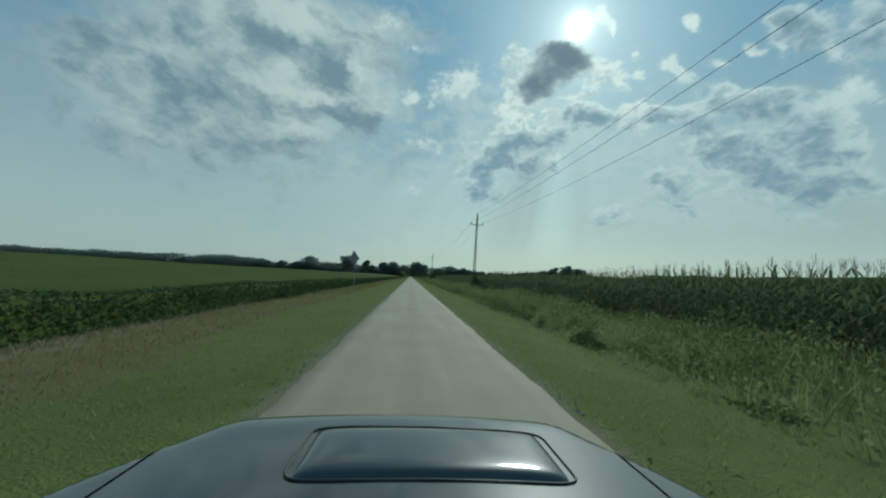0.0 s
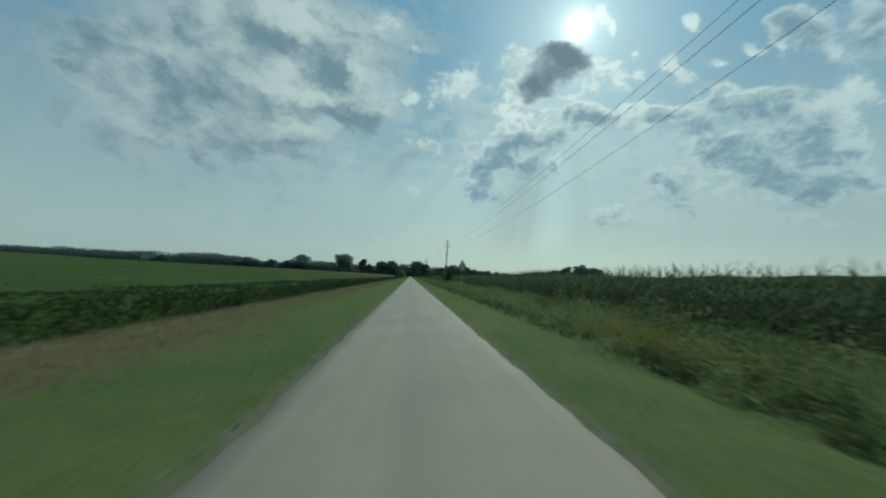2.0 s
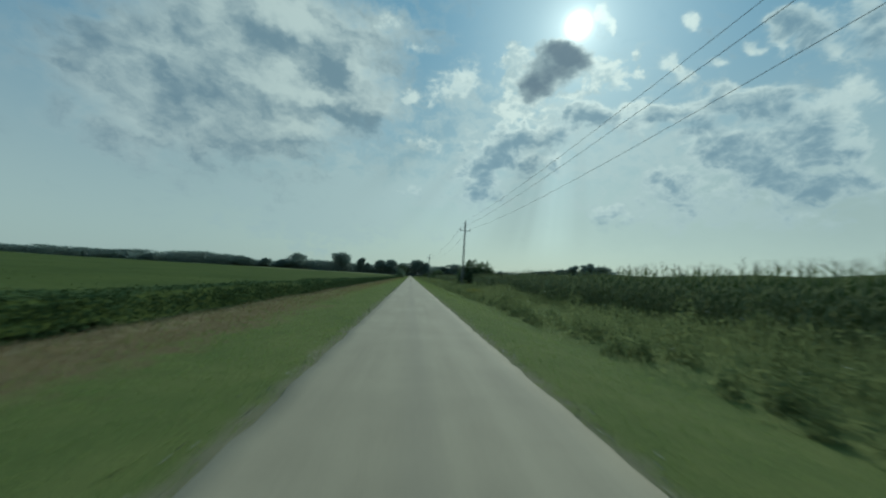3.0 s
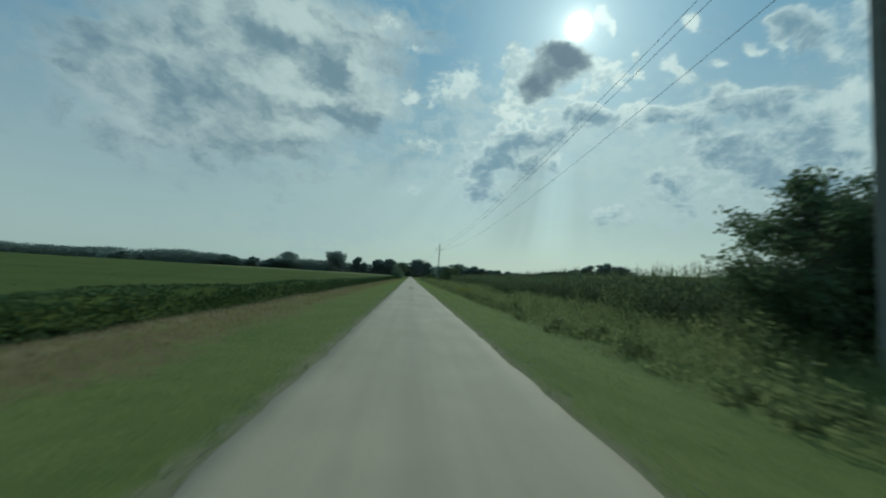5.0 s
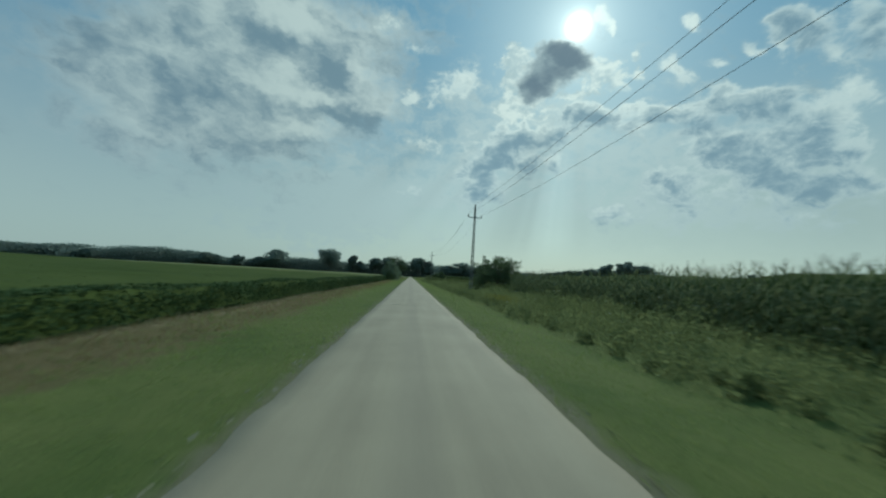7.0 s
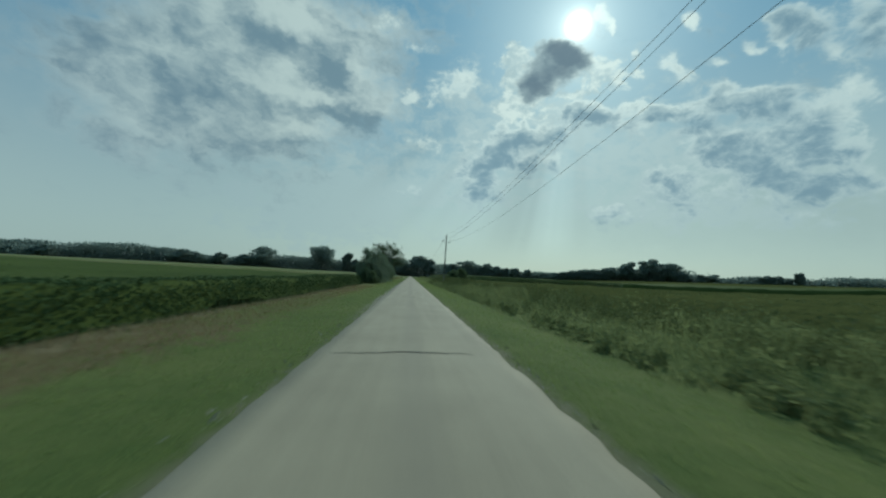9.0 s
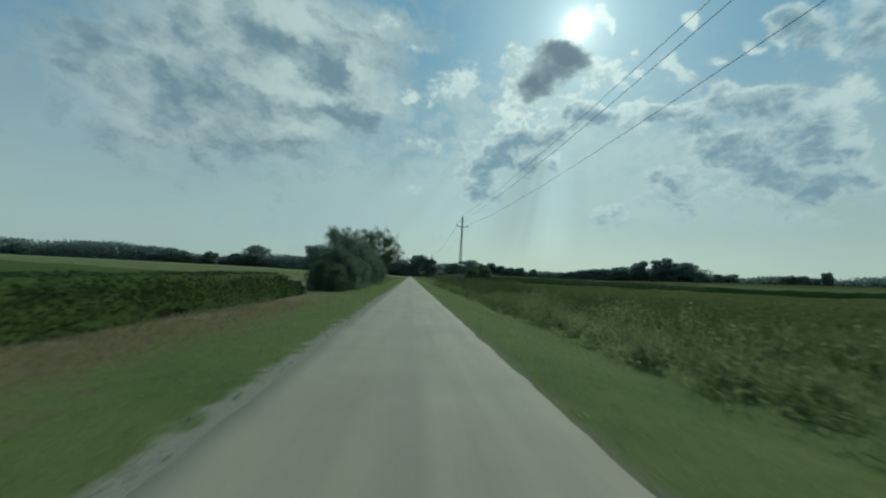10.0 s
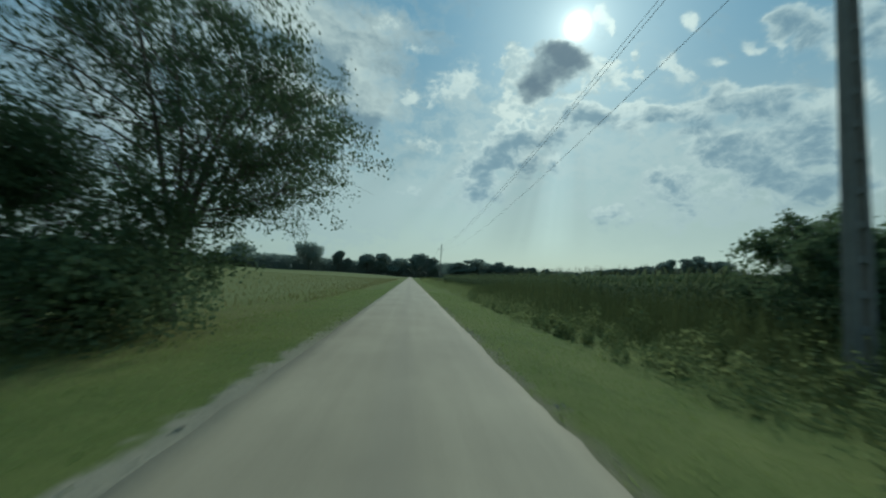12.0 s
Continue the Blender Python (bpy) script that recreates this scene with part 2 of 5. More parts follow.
    # bluer shade in the air away from the sun
    col = w.mix(w.step(near_sun, 0.35, 0.80), w.vec("MULTIPLY", col, (0.955, 0.985, 1.045)), col)
    dim = w.vec("SCALE", col)
    w.put(dim.node.inputs["Scale"], away)
    col = dim
    # bright air round the sun behind thin cloud
    halo = w.math("ADD", w.math("MULTIPLY", w.math("POWER", near_sun, 45.0), 0.16),
                  w.math("ADD", w.math("MULTIPLY", w.math("POWER", near_sun, 500.0), 0.38),
                         w.math("MULTIPLY", w.math("POWER", near_sun, 5200.0), 3.5)))
    halo = w.math("MULTIPLY", halo, w.math("SUBTRACT", 1.0, w.math("MAXIMUM", thick_core, w.math("MULTIPLY", heap_core, 0.7))))
    glow = w.vec("SCALE", (1.0, 0.96, 0.86))
    glow.node.inputs["Scale"].default_value = 1.0
    w.put(glow.node.inputs["Scale"], halo)
    col = w.vec("ADD", col, glow)
    bg = w.add("ShaderNodeBackground")
    w.put(bg.inputs[0], col)
    bg.inputs[1].default_value = SKY_GAIN
    w.put(w.add("ShaderNodeOutputWorld").inputs[0], bg.outputs[0])


build_world()
sun = new("sun", bpy.data.lights.new("sun", "SUN"))
sun.data.energy, sun.data.angle, sun.data.color = 2.1, radians(8.0), (1.0, 0.95, 0.84)
sun.matrix_world = look((0, 0, 60), Vector((0, 0, 60)) - SUN_DIR)


# ---------------------------------------------------------------- materials
def surface(name, dark, light, scale=4.0, fine=60.0, rough=0.8, bump=0.3, depth=0.02, metal=0.0, thin=0.0, islands=0.0,
            coat=0.0, per_object=0.0, spec=None):
    """Two scales of noise between two colours, with relief; thin: share of light let through (leaves)."""
    m = bpy.data.materials.new(name)
    m.use_nodes = True
    n = Nodes(m.node_tree)
    at = n.add("ShaderNodeTexCoord").outputs["Object"]
    a, b = n.noise(at, scale, 5.0), n.noise(at, fine, 4.0)
    fac = n.math("MULTIPLY_ADD", b, 0.5, n.math("MULTIPLY_ADD", a, 1.2, -0.35), clamp=True)
    if islands:
        rnd = n.add("ShaderNodeNewGeometry").outputs["Random Per Island"]
        fac = n.math("MULTIPLY_ADD", n.math("SUBTRACT", rnd, 0.5), islands, fac, clamp=True)
    if per_object:
        rnd = n.add("ShaderNodeObjectInfo").outputs["Random"]
        fac = n.math("MULTIPLY_ADD", n.math("SUBTRACT", rnd, 0.5), per_object, fac, clamp=True)
    col = n.mix(fac, dark, light)
    p = n.add("ShaderNodeBsdfPrincipled")
    n.put(p.inputs["Base Color"], col)
    n.put(p.inputs["Roughness"], n.math("MULTIPLY_ADD", b, 0.16, rough - 0.08, clamp=True))
    p.inputs["Metallic"].default_value = metal
    p.inputs["Coat Weight"].default_value = coat
    p.inputs["Specular IOR Level"].default_value = spec if spec is not None else (0.12 if thin else 0.5)
    p.inputs["Coat Roughness"].default_value = 0.06
    if bump:
        bp = n.add("ShaderNodeBump")
        bp.inputs["Strength"].default_value, bp.inputs["Distance"].default_value = bump, depth
        n.put(bp.inputs["Height"], n.math("ADD", a, b))
        n.put(p.inputs["Normal"], bp.outputs[0])
    out = p.outputs[0]
    if thin:
        t = n.add("ShaderNodeBsdfTranslucent")
        n.put(t.inputs[0], n.mix(0.5, col, light))
        s = n.add("ShaderNodeMixShader")
        s.inputs[0].default_value = thin
        n.put(s.inputs[1], out)
        n.put(s.inputs[2], t.outputs[0])
        out = s.outputs[0]
    n.put(n.add("ShaderNodeOutputMaterial").inputs[0], out)
    return m


def zoned_ground():
    """Soil and turf, told apart by how far from the road they lie."""
    m = bpy.data.materials.new("soil_and_turf")
    m.use_nodes = True
    n = Nodes(m.node_tree)
    at = n.add("ShaderNodeTexCoord").outputs["Object"]
    sep = n.add("ShaderNodeSeparateXYZ")
    n.put(sep.inputs[0], at)
    x, y = sep.outputs[0], sep.outputs[1]
    big, mid, fine = n.noise(at, 0.25, 3.0), n.noise(at, 2.0, 4.0), n.noise(at, 30.0, 5.0)
    turf = n.mix(n.math("MULTIPLY_ADD", n.noise(at, 0.35, 4.0), 1.4, n.math("MULTIPLY_ADD", mid, 0.7, -0.55), clamp=True), (0.078, 0.112, 0.030), (0.162, 0.175, 0.058))
    soil = n.mix(fine, (0.155, 0.132, 0.095), (0.27, 0.235, 0.175))
    dry = n.mix(mid, (0.115, 0.090, 0.045), (0.20, 0.150, 0.080))
    field = n.mix(big, (0.11, 0.13, 0.045), (0.18, 0.185, 0.08))
    wob = n.math("MULTIPLY_ADD", mid, 2.2, n.math("MULTIPLY_ADD", big, 2.4, -2.3))
    xw = n.math("ADD", x, wob)
    patchy = n.step(n.noise(at, 0.07, 3.0), 0.30, 0.58, 0.35, 0.92)
    left_dry = n.math("MULTIPLY", n.math("MULTIPLY", patchy, n.math("MULTIPLY", n.step(xw, -3.6, -4.6), n.step(xw, -8.2, -7.0))), n.step(y, 322.0, 300.0, 0.3, 1.0))
    col = n.mix(left_dry, turf, dry)
    straw_foot = n.math("MULTIPLY", n.math("MULTIPLY", n.step(xw, -6.0, -6.4), n.step(xw, -7.2, -6.7)), n.step(y, 312.0, 306.0))
    col = n.mix(n.math("MULTIPLY", straw_foot, 0.6), col, (0.24, 0.195, 0.115))
    beyond = n.math("ADD", n.step(xw, -6.8, -8.5), n.step(xw, 40.0, 60.0), clamp=True)
    col = n.mix(beyond, col, field)
    bare = n.math("MULTIPLY", n.math("MULTIPLY", n.step(y, 309.0, 312.0), n.step(n.math("ADD", y, n.math("MULTIPLY", wob, 3.0)), 352.0, 326.0)), n.step(xw, -5.6, -7.2))
    col = n.mix(n.math("MULTIPLY", bare, 0.55), col, dry)
    shoulder = n.math("ADD", x, n.math("MULTIPLY_ADD", mid, 0.6, -0.3))
    edge = n.step(n.math("ABSOLUTE", n.math("ADD", shoulder, -0.05)), 1.90, 1.57)
    col = n.mix(n.math("MULTIPLY", edge, 0.65), col, soil)
    sandy = n.math("MULTIPLY", n.math("MULTIPLY", n.step(y, 270.0, 282.0), n.step(y, 352.0, 343.0)), n.step(n.math("ADD", x, n.math("MULTIPLY_ADD", mid, 0.9, -0.4)), -2.02, -1.8))
    sandy = n.math("MULTIPLY", sandy, n.step(x, 0.5, -0.5))
    col = n.mix(n.math("MULTIPLY", sandy, 0.9), col, n.mix(fine, (0.235, 0.21, 0.155), (0.34, 0.31, 0.24)))
    p = n.add("ShaderNodeBsdfPrincipled")
    n.put(p.inputs["Base Color"], col)
    p.inputs["Roughness"].default_value = 0.95
    p.inputs["Specular IOR Level"].default_value = 0.08
    bp = n.add("ShaderNodeBump")
    bp.inputs["Strength"].default_value, bp.inputs["Distance"].default_value = 0.7, 0.06
    n.put(bp.inputs["Height"], n.math("ADD", mid, fine))
    n.put(p.inputs["Normal"], bp.outputs[0])
    n.put(n.add("ShaderNodeOutputMaterial").inputs[0], p.outputs[0])
    return m


def worn_asphalt():
    """Pale old asphalt: stone grain, blotches, and darker, smoother wheel tracks with shape of their own."""
    m = bpy.data.materials.new("worn_asphalt")
    m.use_nodes = True
    n = Nodes(m.node_tree)
    at = n.add("ShaderNodeTexCoord").outputs["Object"]
    sep = n.add("ShaderNodeSeparateXYZ")
    n.put(sep.inputs[0], at)
    long = n.add("ShaderNodeMapping")
    n.put(long.inputs[0], at)
    long.inputs["Scale"].default_value = (1.0, 0.05, 1.0)
    streak = n.noise(long.outputs[0], 3.0, 4.0)
    blotch, grain = n.noise(at, 0.6, 4.0), n.noise(at, 90.0, 3.0, 0.7)
    x = n.math("ABSOLUTE", n.math("MULTIPLY_ADD", streak, 0.3, n.math("ADD", sep.outputs[0], -0.15)))
    track = n.math("MULTIPLY", n.step(x, 0.34, 0.04), 0.30)
    fac = n.math("MULTIPLY_ADD", grain, 0.9, n.math("MULTIPLY_ADD", blotch, 0.7, n.math("MULTIPLY_ADD", streak, 0.55, -0.68)), clamp=True)
    col = n.mix(fac, (0.204, 0.172, 0.114), (0.412, 0.352, 0.238))
    col = n.mix(track, col, (0.196, 0.168, 0.122))
    p = n.add("ShaderNodeBsdfPrincipled")
    n.put(p.inputs["Base Color"], col)
    n.put(p.inputs["Roughness"], n.math("MULTIPLY_ADD", grain, 0.2, 0.72))
    bp = n.add("ShaderNodeBump")
    bp.inputs["Strength"].default_value, bp.inputs["Distance"].default_value = 0.5, 0.008
    n.put(bp.inputs["Height"], n.math("ADD", grain, blotch))
    n.put(p.inputs["Normal"], bp.outputs[0])
    n.put(n.add("ShaderNodeOutputMaterial").inputs[0], p.outputs[0])
    return m


GROUND, ASPHALT = zoned_ground(), worn_asphalt()
TAR = surface("tar_seam", (0.022, 0.021, 0.018), (0.055, 0.05, 0.042), 8, 90, 0.95, spec=0.1)
MUD = surface("dried_mud", (0.018, 0.016, 0.011), (0.05, 0.044, 0.03), 9, 70, 0.95, 0.8, 0.02, spec=0.1)
GRAVEL = surface("loose_gravel", (0.21, 0.19, 0.15), (0.36, 0.33, 0.27), 6, 50, 0.95, islands=0.5, spec=0.1)
GRASS = surface("verge_grass", (0.150, 0.214, 0.066), (0.285, 0.330, 0.118), 0.28, 3, 0.85, 0, thin=0.45, islands=0.25)
DRY_GRASS = surface("dry_grass", (0.16, 0.125, 0.06), (0.27, 0.21, 0.11), 0.5, 6, 0.85, 0, thin=0.4, islands=0.5)
STRAW = surface("straw", (0.22, 0.19, 0.11), (0.36, 0.31, 0.19), 0.5, 6, 0.85, 0, thin=0.2, islands=0.5)
WEED = surface("tall_weeds", (0.125, 0.162, 0.062), (0.25, 0.278, 0.122), 0.22, 5, 0.85, 0, thin=0.5, islands=0.5)
PETAL = surface("pale_petals", (0.45, 0.44, 0.38), (0.62, 0.60, 0.52), 2, 20, 0.8, 0, thin=0.3, islands=0.4)
SHRUB = surface("weed_shrub_leaves", (0.080, 0.112, 0.046), (0.18, 0.212, 0.09), 0.3, 5, 0.85, 0, thin=0.4, islands=0.5, spec=0.05)
ROUGH = surface("rough_field_growth", (0.068, 0.094, 0.036), (0.138, 0.158, 0.064), 0.15, 5, 0.85, 0, thin=0.3, islands=0.4)
GOLD = surface("yellow_weeds", (0.15, 0.16, 0.035), (0.26, 0.245, 0.065), 0.6, 6, 0.8, 0, thin=0.35, islands=0.6)
CROP = surface("crop_leaves", (0.050, 0.084, 0.032), (0.090, 0.128, 0.052), 0.12, 4, 0.85, 0, thin=0.12, islands=0.15, spec=0.05)
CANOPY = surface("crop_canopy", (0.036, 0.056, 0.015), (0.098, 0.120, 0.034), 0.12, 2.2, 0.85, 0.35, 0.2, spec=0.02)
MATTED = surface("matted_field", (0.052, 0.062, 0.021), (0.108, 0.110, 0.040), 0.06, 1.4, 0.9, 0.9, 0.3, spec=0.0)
CORN = surface("maize_leaves", (0.112, 0.144, 0.070), (0.20, 0.226, 0.114), 0.3, 4, 0.85, 0, thin=0.38, islands=0.35, spec=0.04)
TASSEL = surface("maize_tassels", (0.07, 0.065, 0.035), (0.15, 0.13, 0.07), 1, 8, 0.85, 0, thin=0.2, islands=0.6)
STUBBLE = surface("pale_meadow", (0.18, 0.18, 0.07), (0.28, 0.265, 0.12), 0.1, 5, 0.85, 0, thin=0.3, islands=0.4)
LEAF = surface("hedge_leaves", (0.058, 0.092, 0.047), (0.140, 0.184, 0.094), 0.5, 5, 0.8, 0, thin=0.45, islands=0.5, spec=0.04)
WILLOW = surface("willow_leaves", (0.092, 0.136, 0.092), (0.200, 0.252, 0.168), 0.5, 5, 0.8, 0, thin=0.48, islands=0.4, spec=0.04)
WALNUT = surface("ash_leaves", (0.046, 0.076, 0.042), (0.112, 0.150, 0.080), 0.5, 5, 0.8, 0, thin=0.42, islands=0.5, spec=0.04)
# leaf colour paled towards blue-grey: the haze of distance is painted in
HAZED_WOODS = surface("hazed_far_leaves", (0.165, 0.215, 0.195), (0.255, 0.305, 0.265), 0.04, 0.6, 0.9, 0, thin=0.55, islands=0.25, spec=0.02)
BARK = surface("bark", (0.05, 0.042, 0.034), (0.14, 0.12, 0.095), 5, 40, 0.9, 0.8, 0.03)
CONCRETE = surface("weathered_concrete", (0.11, 0.108, 0.098), (0.21, 0.205, 0.185), 2.5, 45, 0.85, 0.5, 0.008, per_object=0.25)
STEEL = surface("galvanised_steel", (0.22, 0.23, 0.23), (0.38, 0.39, 0.39), 6, 60, 0.45, 0.15, 0.003, metal=0.8)
CERAMIC = surface("brown_porcelain", (0.035, 0.018, 0.012), (0.08, 0.04, 0.026), 8, 60, 0.2, 0)
WIRE = surface("aluminium_wire", (0.10, 0.10, 0.10), (0.18, 0.18, 0.18), 3, 50, 0.5, 0, metal=0.5)
SIGN_BACK = surface("grey_sign_back", (0.20, 0.21, 0.21), (0.30, 0.31, 0.31), 6, 40, 0.5, 0.1, 0.003, metal=0.4)
SIGN_WHITE = surface("faded_white_sheet", (0.44, 0.44, 0.41), (0.60, 0.60, 0.56), 5, 40, 0.5, 0.05, 0.002)
SIGN_RED = surface("faded_red_sheet", (0.15, 0.045, 0.04), (0.22, 0.075, 0.065), 5, 40, 0.5, 0.05, 0.002)
SIGN_BLACK = surface("black_sheet", (0.02, 0.02, 0.02), (0.04, 0.04, 0.04), 5, 40, 0.5, 0)
PAINT = surface("dark_blue_grey_car_paint", (0.024, 0.030, 0.032), (0.036, 0.042, 0.045), 3, 400, 0.35, 0, metal=0.0, coat=0.9, spec=0.25)
BLACK_PLASTIC = surface("black_plastic", (0.012, 0.012, 0.013), (0.025, 0.025, 0.026), 10, 200, 0.5, 0.2, 0.001)
RUBBER = surface("tyre_rubber", (0.012, 0.012, 0.012), (0.03, 0.03, 0.03), 10, 120, 0.85, 0.3, 0.003)
ALLOY = surface("wheel_alloy", (0.35, 0.36, 0.37), (0.5, 0.5, 0.5), 10, 100, 0.3, 0, metal=1.0)
LAMP_GLASS = surface("clear_lamp_cover", (0.55, 0.57, 0.58), (0.65, 0.66, 0.67), 10, 50, 0.1, 0)


# ---------------------------------------------------------------- mesh helpers
def raw_mesh(name, verts, faces, smooth=False):
    """A mesh from arrays: verts (n, 3) and faces (m, k), all faces with k corners."""
    verts, faces = np.asarray(verts, np.float32), np.asarray(faces, np.int32)
    me = bpy.data.meshes.new(name)
    k = faces.shape[1]
    me.vertices.add(len(verts))
    me.vertices.foreach_set("co", verts.ravel())
    me.loops.add(faces.size)
    me.loops.foreach_set("vertex_index", faces.ravel())
    me.polygons.add(len(faces))
    me.polygons.foreach_set("loop_start", np.arange(len(faces), dtype=np.int32) * k)
    me.polygons.foreach_set("loop_total", np.full(len(faces), k, np.int32))
    me.polygons.foreach_set("use_smooth", np.full(len(faces), smooth))
    me.update(calc_edges=True)
    return me


def part(name, data, material, parent=None, label=""):
    """Links a bmesh or a mesh as one mesh object, under a thing or a part."""
    if isinstance(data, bmesh.types.BMesh):
        me = bpy.data.meshes.new(name)
        data.to_mesh(me)
        data.free()
        data = me
    if not data.materials:
        data.materials.append(material)
    ob = new(name, data)
    if parent:
        ob.parent = parent
    return tagged(ob, label)


def thing(name, m, label, category, group="", kind=""):
    ob = new(name)
    ob.empty_display_size = 0.2
    ob.matrix_world = m
    return tagged(ob, label, category, group, kind)


def box(size, at=(0, 0, 0), bevel=0.0, bm=None):
    own = bm or bmesh.new()
    made = bmesh.ops.create_cube(own, size=1.0, matrix=Matrix.Translation(at) @ Matrix.Diagonal((*size, 1)))
    if bevel:
        edges = list({e for v in made["verts"] for e in v.link_edges})
        bmesh.ops.bevel(own, geom=edges, offset=bevel, segments=2, affect="EDGES")
    return own


def tube(points, radii, sides=6):
    """Verts and quads of a tapering tube along points."""
    pts = np.asarray(points, float)
    n = len(pts)
    d = np.gradient(pts, axis=0)
    d /= np.linalg.norm(d, axis=1)[:, None] + 1e-9
    ref = np.where(np.abs(d[:, 2:3]) > 0.9, np.array([[1.0, 0, 0]]), np.array([[0, 0, 1.0]]))
    u = np.cross(d, ref)
    u /= np.linalg.norm(u, axis=1)[:, None] + 1e-9
    v = np.cross(d, u)
    a = np.linspace(0, 2 * np.pi, sides, endpoint=False)
    ring = np.cos(a)[None, :, None] * u[:, None] + np.sin(a)[None, :, None] * v[:, None]
    verts = (pts[:, None] + ring * np.asarray(radii, float)[:, None, None]).reshape(-1, 3)
    i, j = np.meshgrid(np.arange(n - 1), np.arange(sides), indexing="ij")
    j2 = (j + 1) % sides
    faces = np.stack([i * sides + j, i * sides + j2, (i + 1) * sides + j2, (i + 1) * sides + j], -1).reshape(-1, 4)
    return verts, faces


def join(pieces):
    verts, faces, at = [], [], 0
    for v, f in pieces:
        verts.append(v)
        faces.append(np.asarray(f) + at)
        at += len(v)
    return np.concatenate(verts), np.concatenate(faces)


def lathe(profile, sides=16):
    """A turned form about z from (radius, height) pairs."""
    r, z = np.array(profile, float).T
    a = np.linspace(0, 2 * np.pi, sides, endpoint=False)
    verts = np.stack([r[:, None] * np.cos(a), r[:, None] * np.sin(a), np.repeat(z[:, None], sides, 1)], -1).reshape(-1, 3)
    i, j = np.meshgrid(np.arange(len(r) - 1), np.arange(sides), indexing="ij")
    j2 = (j + 1) % sides
    return verts, np.stack([i * sides + j, i * sides + j2, (i + 1) * sides + j2, (i + 1) * sides + j], -1).reshape(-1, 4)


def smooth01(v, lo, hi):
    t = np.clip((np.asarray(v, float) - lo) / (hi - lo), 0, 1)
    return t * t * (3 - 2 * t)


def wave(x, y, k=1.0):
    """Cheap rolling unevenness, about -1 to 1."""
    return (np.sin(x * 0.71 * k + 1.3 * np.sin(y * 0.37 * k)) + np.sin(y * 0.53 * k + 1.7 * np.sin(x * 0.29 * k + 2.0))
            + 0.6 * np.sin(x * 1.9 * k - y * 1.3 * k)) / 2.6


def ground_z(x, y):
    x, y = np.asarray(x, float), np.asarray(y, float)
    left, right = -x, x
    z = -0.03 - 0.10 * smooth01(left, 1.7, 4.0) - 0.02 * smooth01(left, 4, 6)
    z = z - 0.40 * smooth01(right, 2.2, 5.0) + 0.25 * smooth01(right, 6.5, 9.5)
    z = z + 1.2 * smooth01(left, 9, 120) + 2.3 * smooth01(left, 110, 330)
    z = z + 8.0 * smooth01(right, 60, 360) + 3.0 * smooth01(y, 600, 1100) * smooth01(np.abs(x), 5, 60)
    away = smooth01(np.abs(x), 1.9, 4.5)
    return z + away * (0.05 * wave(x, y, 1.0) + 0.025 * wave(x + 9, y - 4, 4.0)) + 0.35 * wave(x, y, 0.06) * smooth01(np.abs(x), 25, 90)


def sheet(xs, ys, zfun):
    gx, gy = np.meshgrid(xs, ys)
    verts = np.stack([gx, gy, zfun(gx, gy)], -1).reshape(-1, 3)
    nx, ny = len(xs), len(ys)
    i, j = np.meshgrid(np.arange(ny - 1), np.arange(nx - 1), indexing="ij")
    a = i * nx + j
    return verts, np.stack([a, a + 1, a + nx + 1, a + nx], -1).reshape(-1, 4)


# ---------------------------------------------------------------- ground and road
xs = np.concatenate([-np.geomspace(4200, 40, 60), np.linspace(-38, -12, 20), np.linspace(-11.5, 14, 86), np.linspace(15, 40, 20), np.geomspace(42, 4200, 60)])
ys = np.concatenate([np.linspace(-400, -20, 20), np.linspace(-16, 380, 280), np.linspace(384, 600, 45), np.geomspace(612, 4500, 60)])
part("ground", raw_mesh("ground", *sheet(xs, ys, ground_z), smooth=True), GROUND)
tagged(bpy.data.objects["ground"], "grassy verges and gently rolling farmland soil", "ground", kind="structure")


def half_width(y):
    return 1.47 + 0.15 * smooth01(y, 160, 290)


def half_width_right(y):
    return 1.59 - 0.06 * smooth01(y, 165, 205) + 0.09 * smooth01(y, 215, 290)


def build_road():
    rng = np.random.default_rng(3)
    y = np.concatenate([np.linspace(-60, 420, 1400), np.linspace(421, 1000, 240)])
    cols = 13
    rag = 0.012 * wave(y, 0 * y, 1.3) + 0.02 * wave(y, 3 + 0 * y, 5.0) + 0.016 * rng.standard_normal(len(y))
    rag_r = 0.012 * wave(y + 40, 0 * y, 1.1) + 0.02 * wave(y, 9 + 0 * y, 4.0) + 0.016 * rng.standard_normal(len(y))
    t = np.linspace(-1, 1, cols)
    x = np.where(t < 0, t * (half_width(y)[:, None] + rag[:, None]), t * (half_width_right(y)[:, None] + rag_r[:, None]))
    yy = np.repeat(y[:, None], cols, 1)
    z = 0.012 + 0.03 * (1 - t ** 2) + 0.006 * wave(x * 2, yy, 0.8)
    x = np.concatenate([x[:, :1] - 0.03, x, x[:, -1:] + 0.03], 1)
    yy = np.concatenate([yy[:, :1], yy, yy[:, -1:]], 1)
    z = np.concatenate([0 * z[:, :1] - 0.08, z, 0 * z[:, :1] - 0.08], 1)
    n = cols + 2
    verts = np.stack([x, yy, z], -1).reshape(-1, 3)
    i, j = np.meshgrid(np.arange(len(y) - 1), np.arange(n - 1), indexing="ij")
    a = i * n + j
    faces = np.stack([a, a + 1, a + n + 1, a + n], -1).reshape(-1, 4)
    road = part("road", raw_mesh("road", verts, faces, smooth=True), ASPHALT)
    tagged(road, "narrow straight country lane of pale worn asphalt with ragged edges", "road", kind="structure")
    return road


ROAD = build_road()


def road_z(x, y):
    t = x / half_width(y)
    return 0.012 + 0.03 * (1 - t ** 2) + 0.006 * wave(x * 2, y, 0.8)


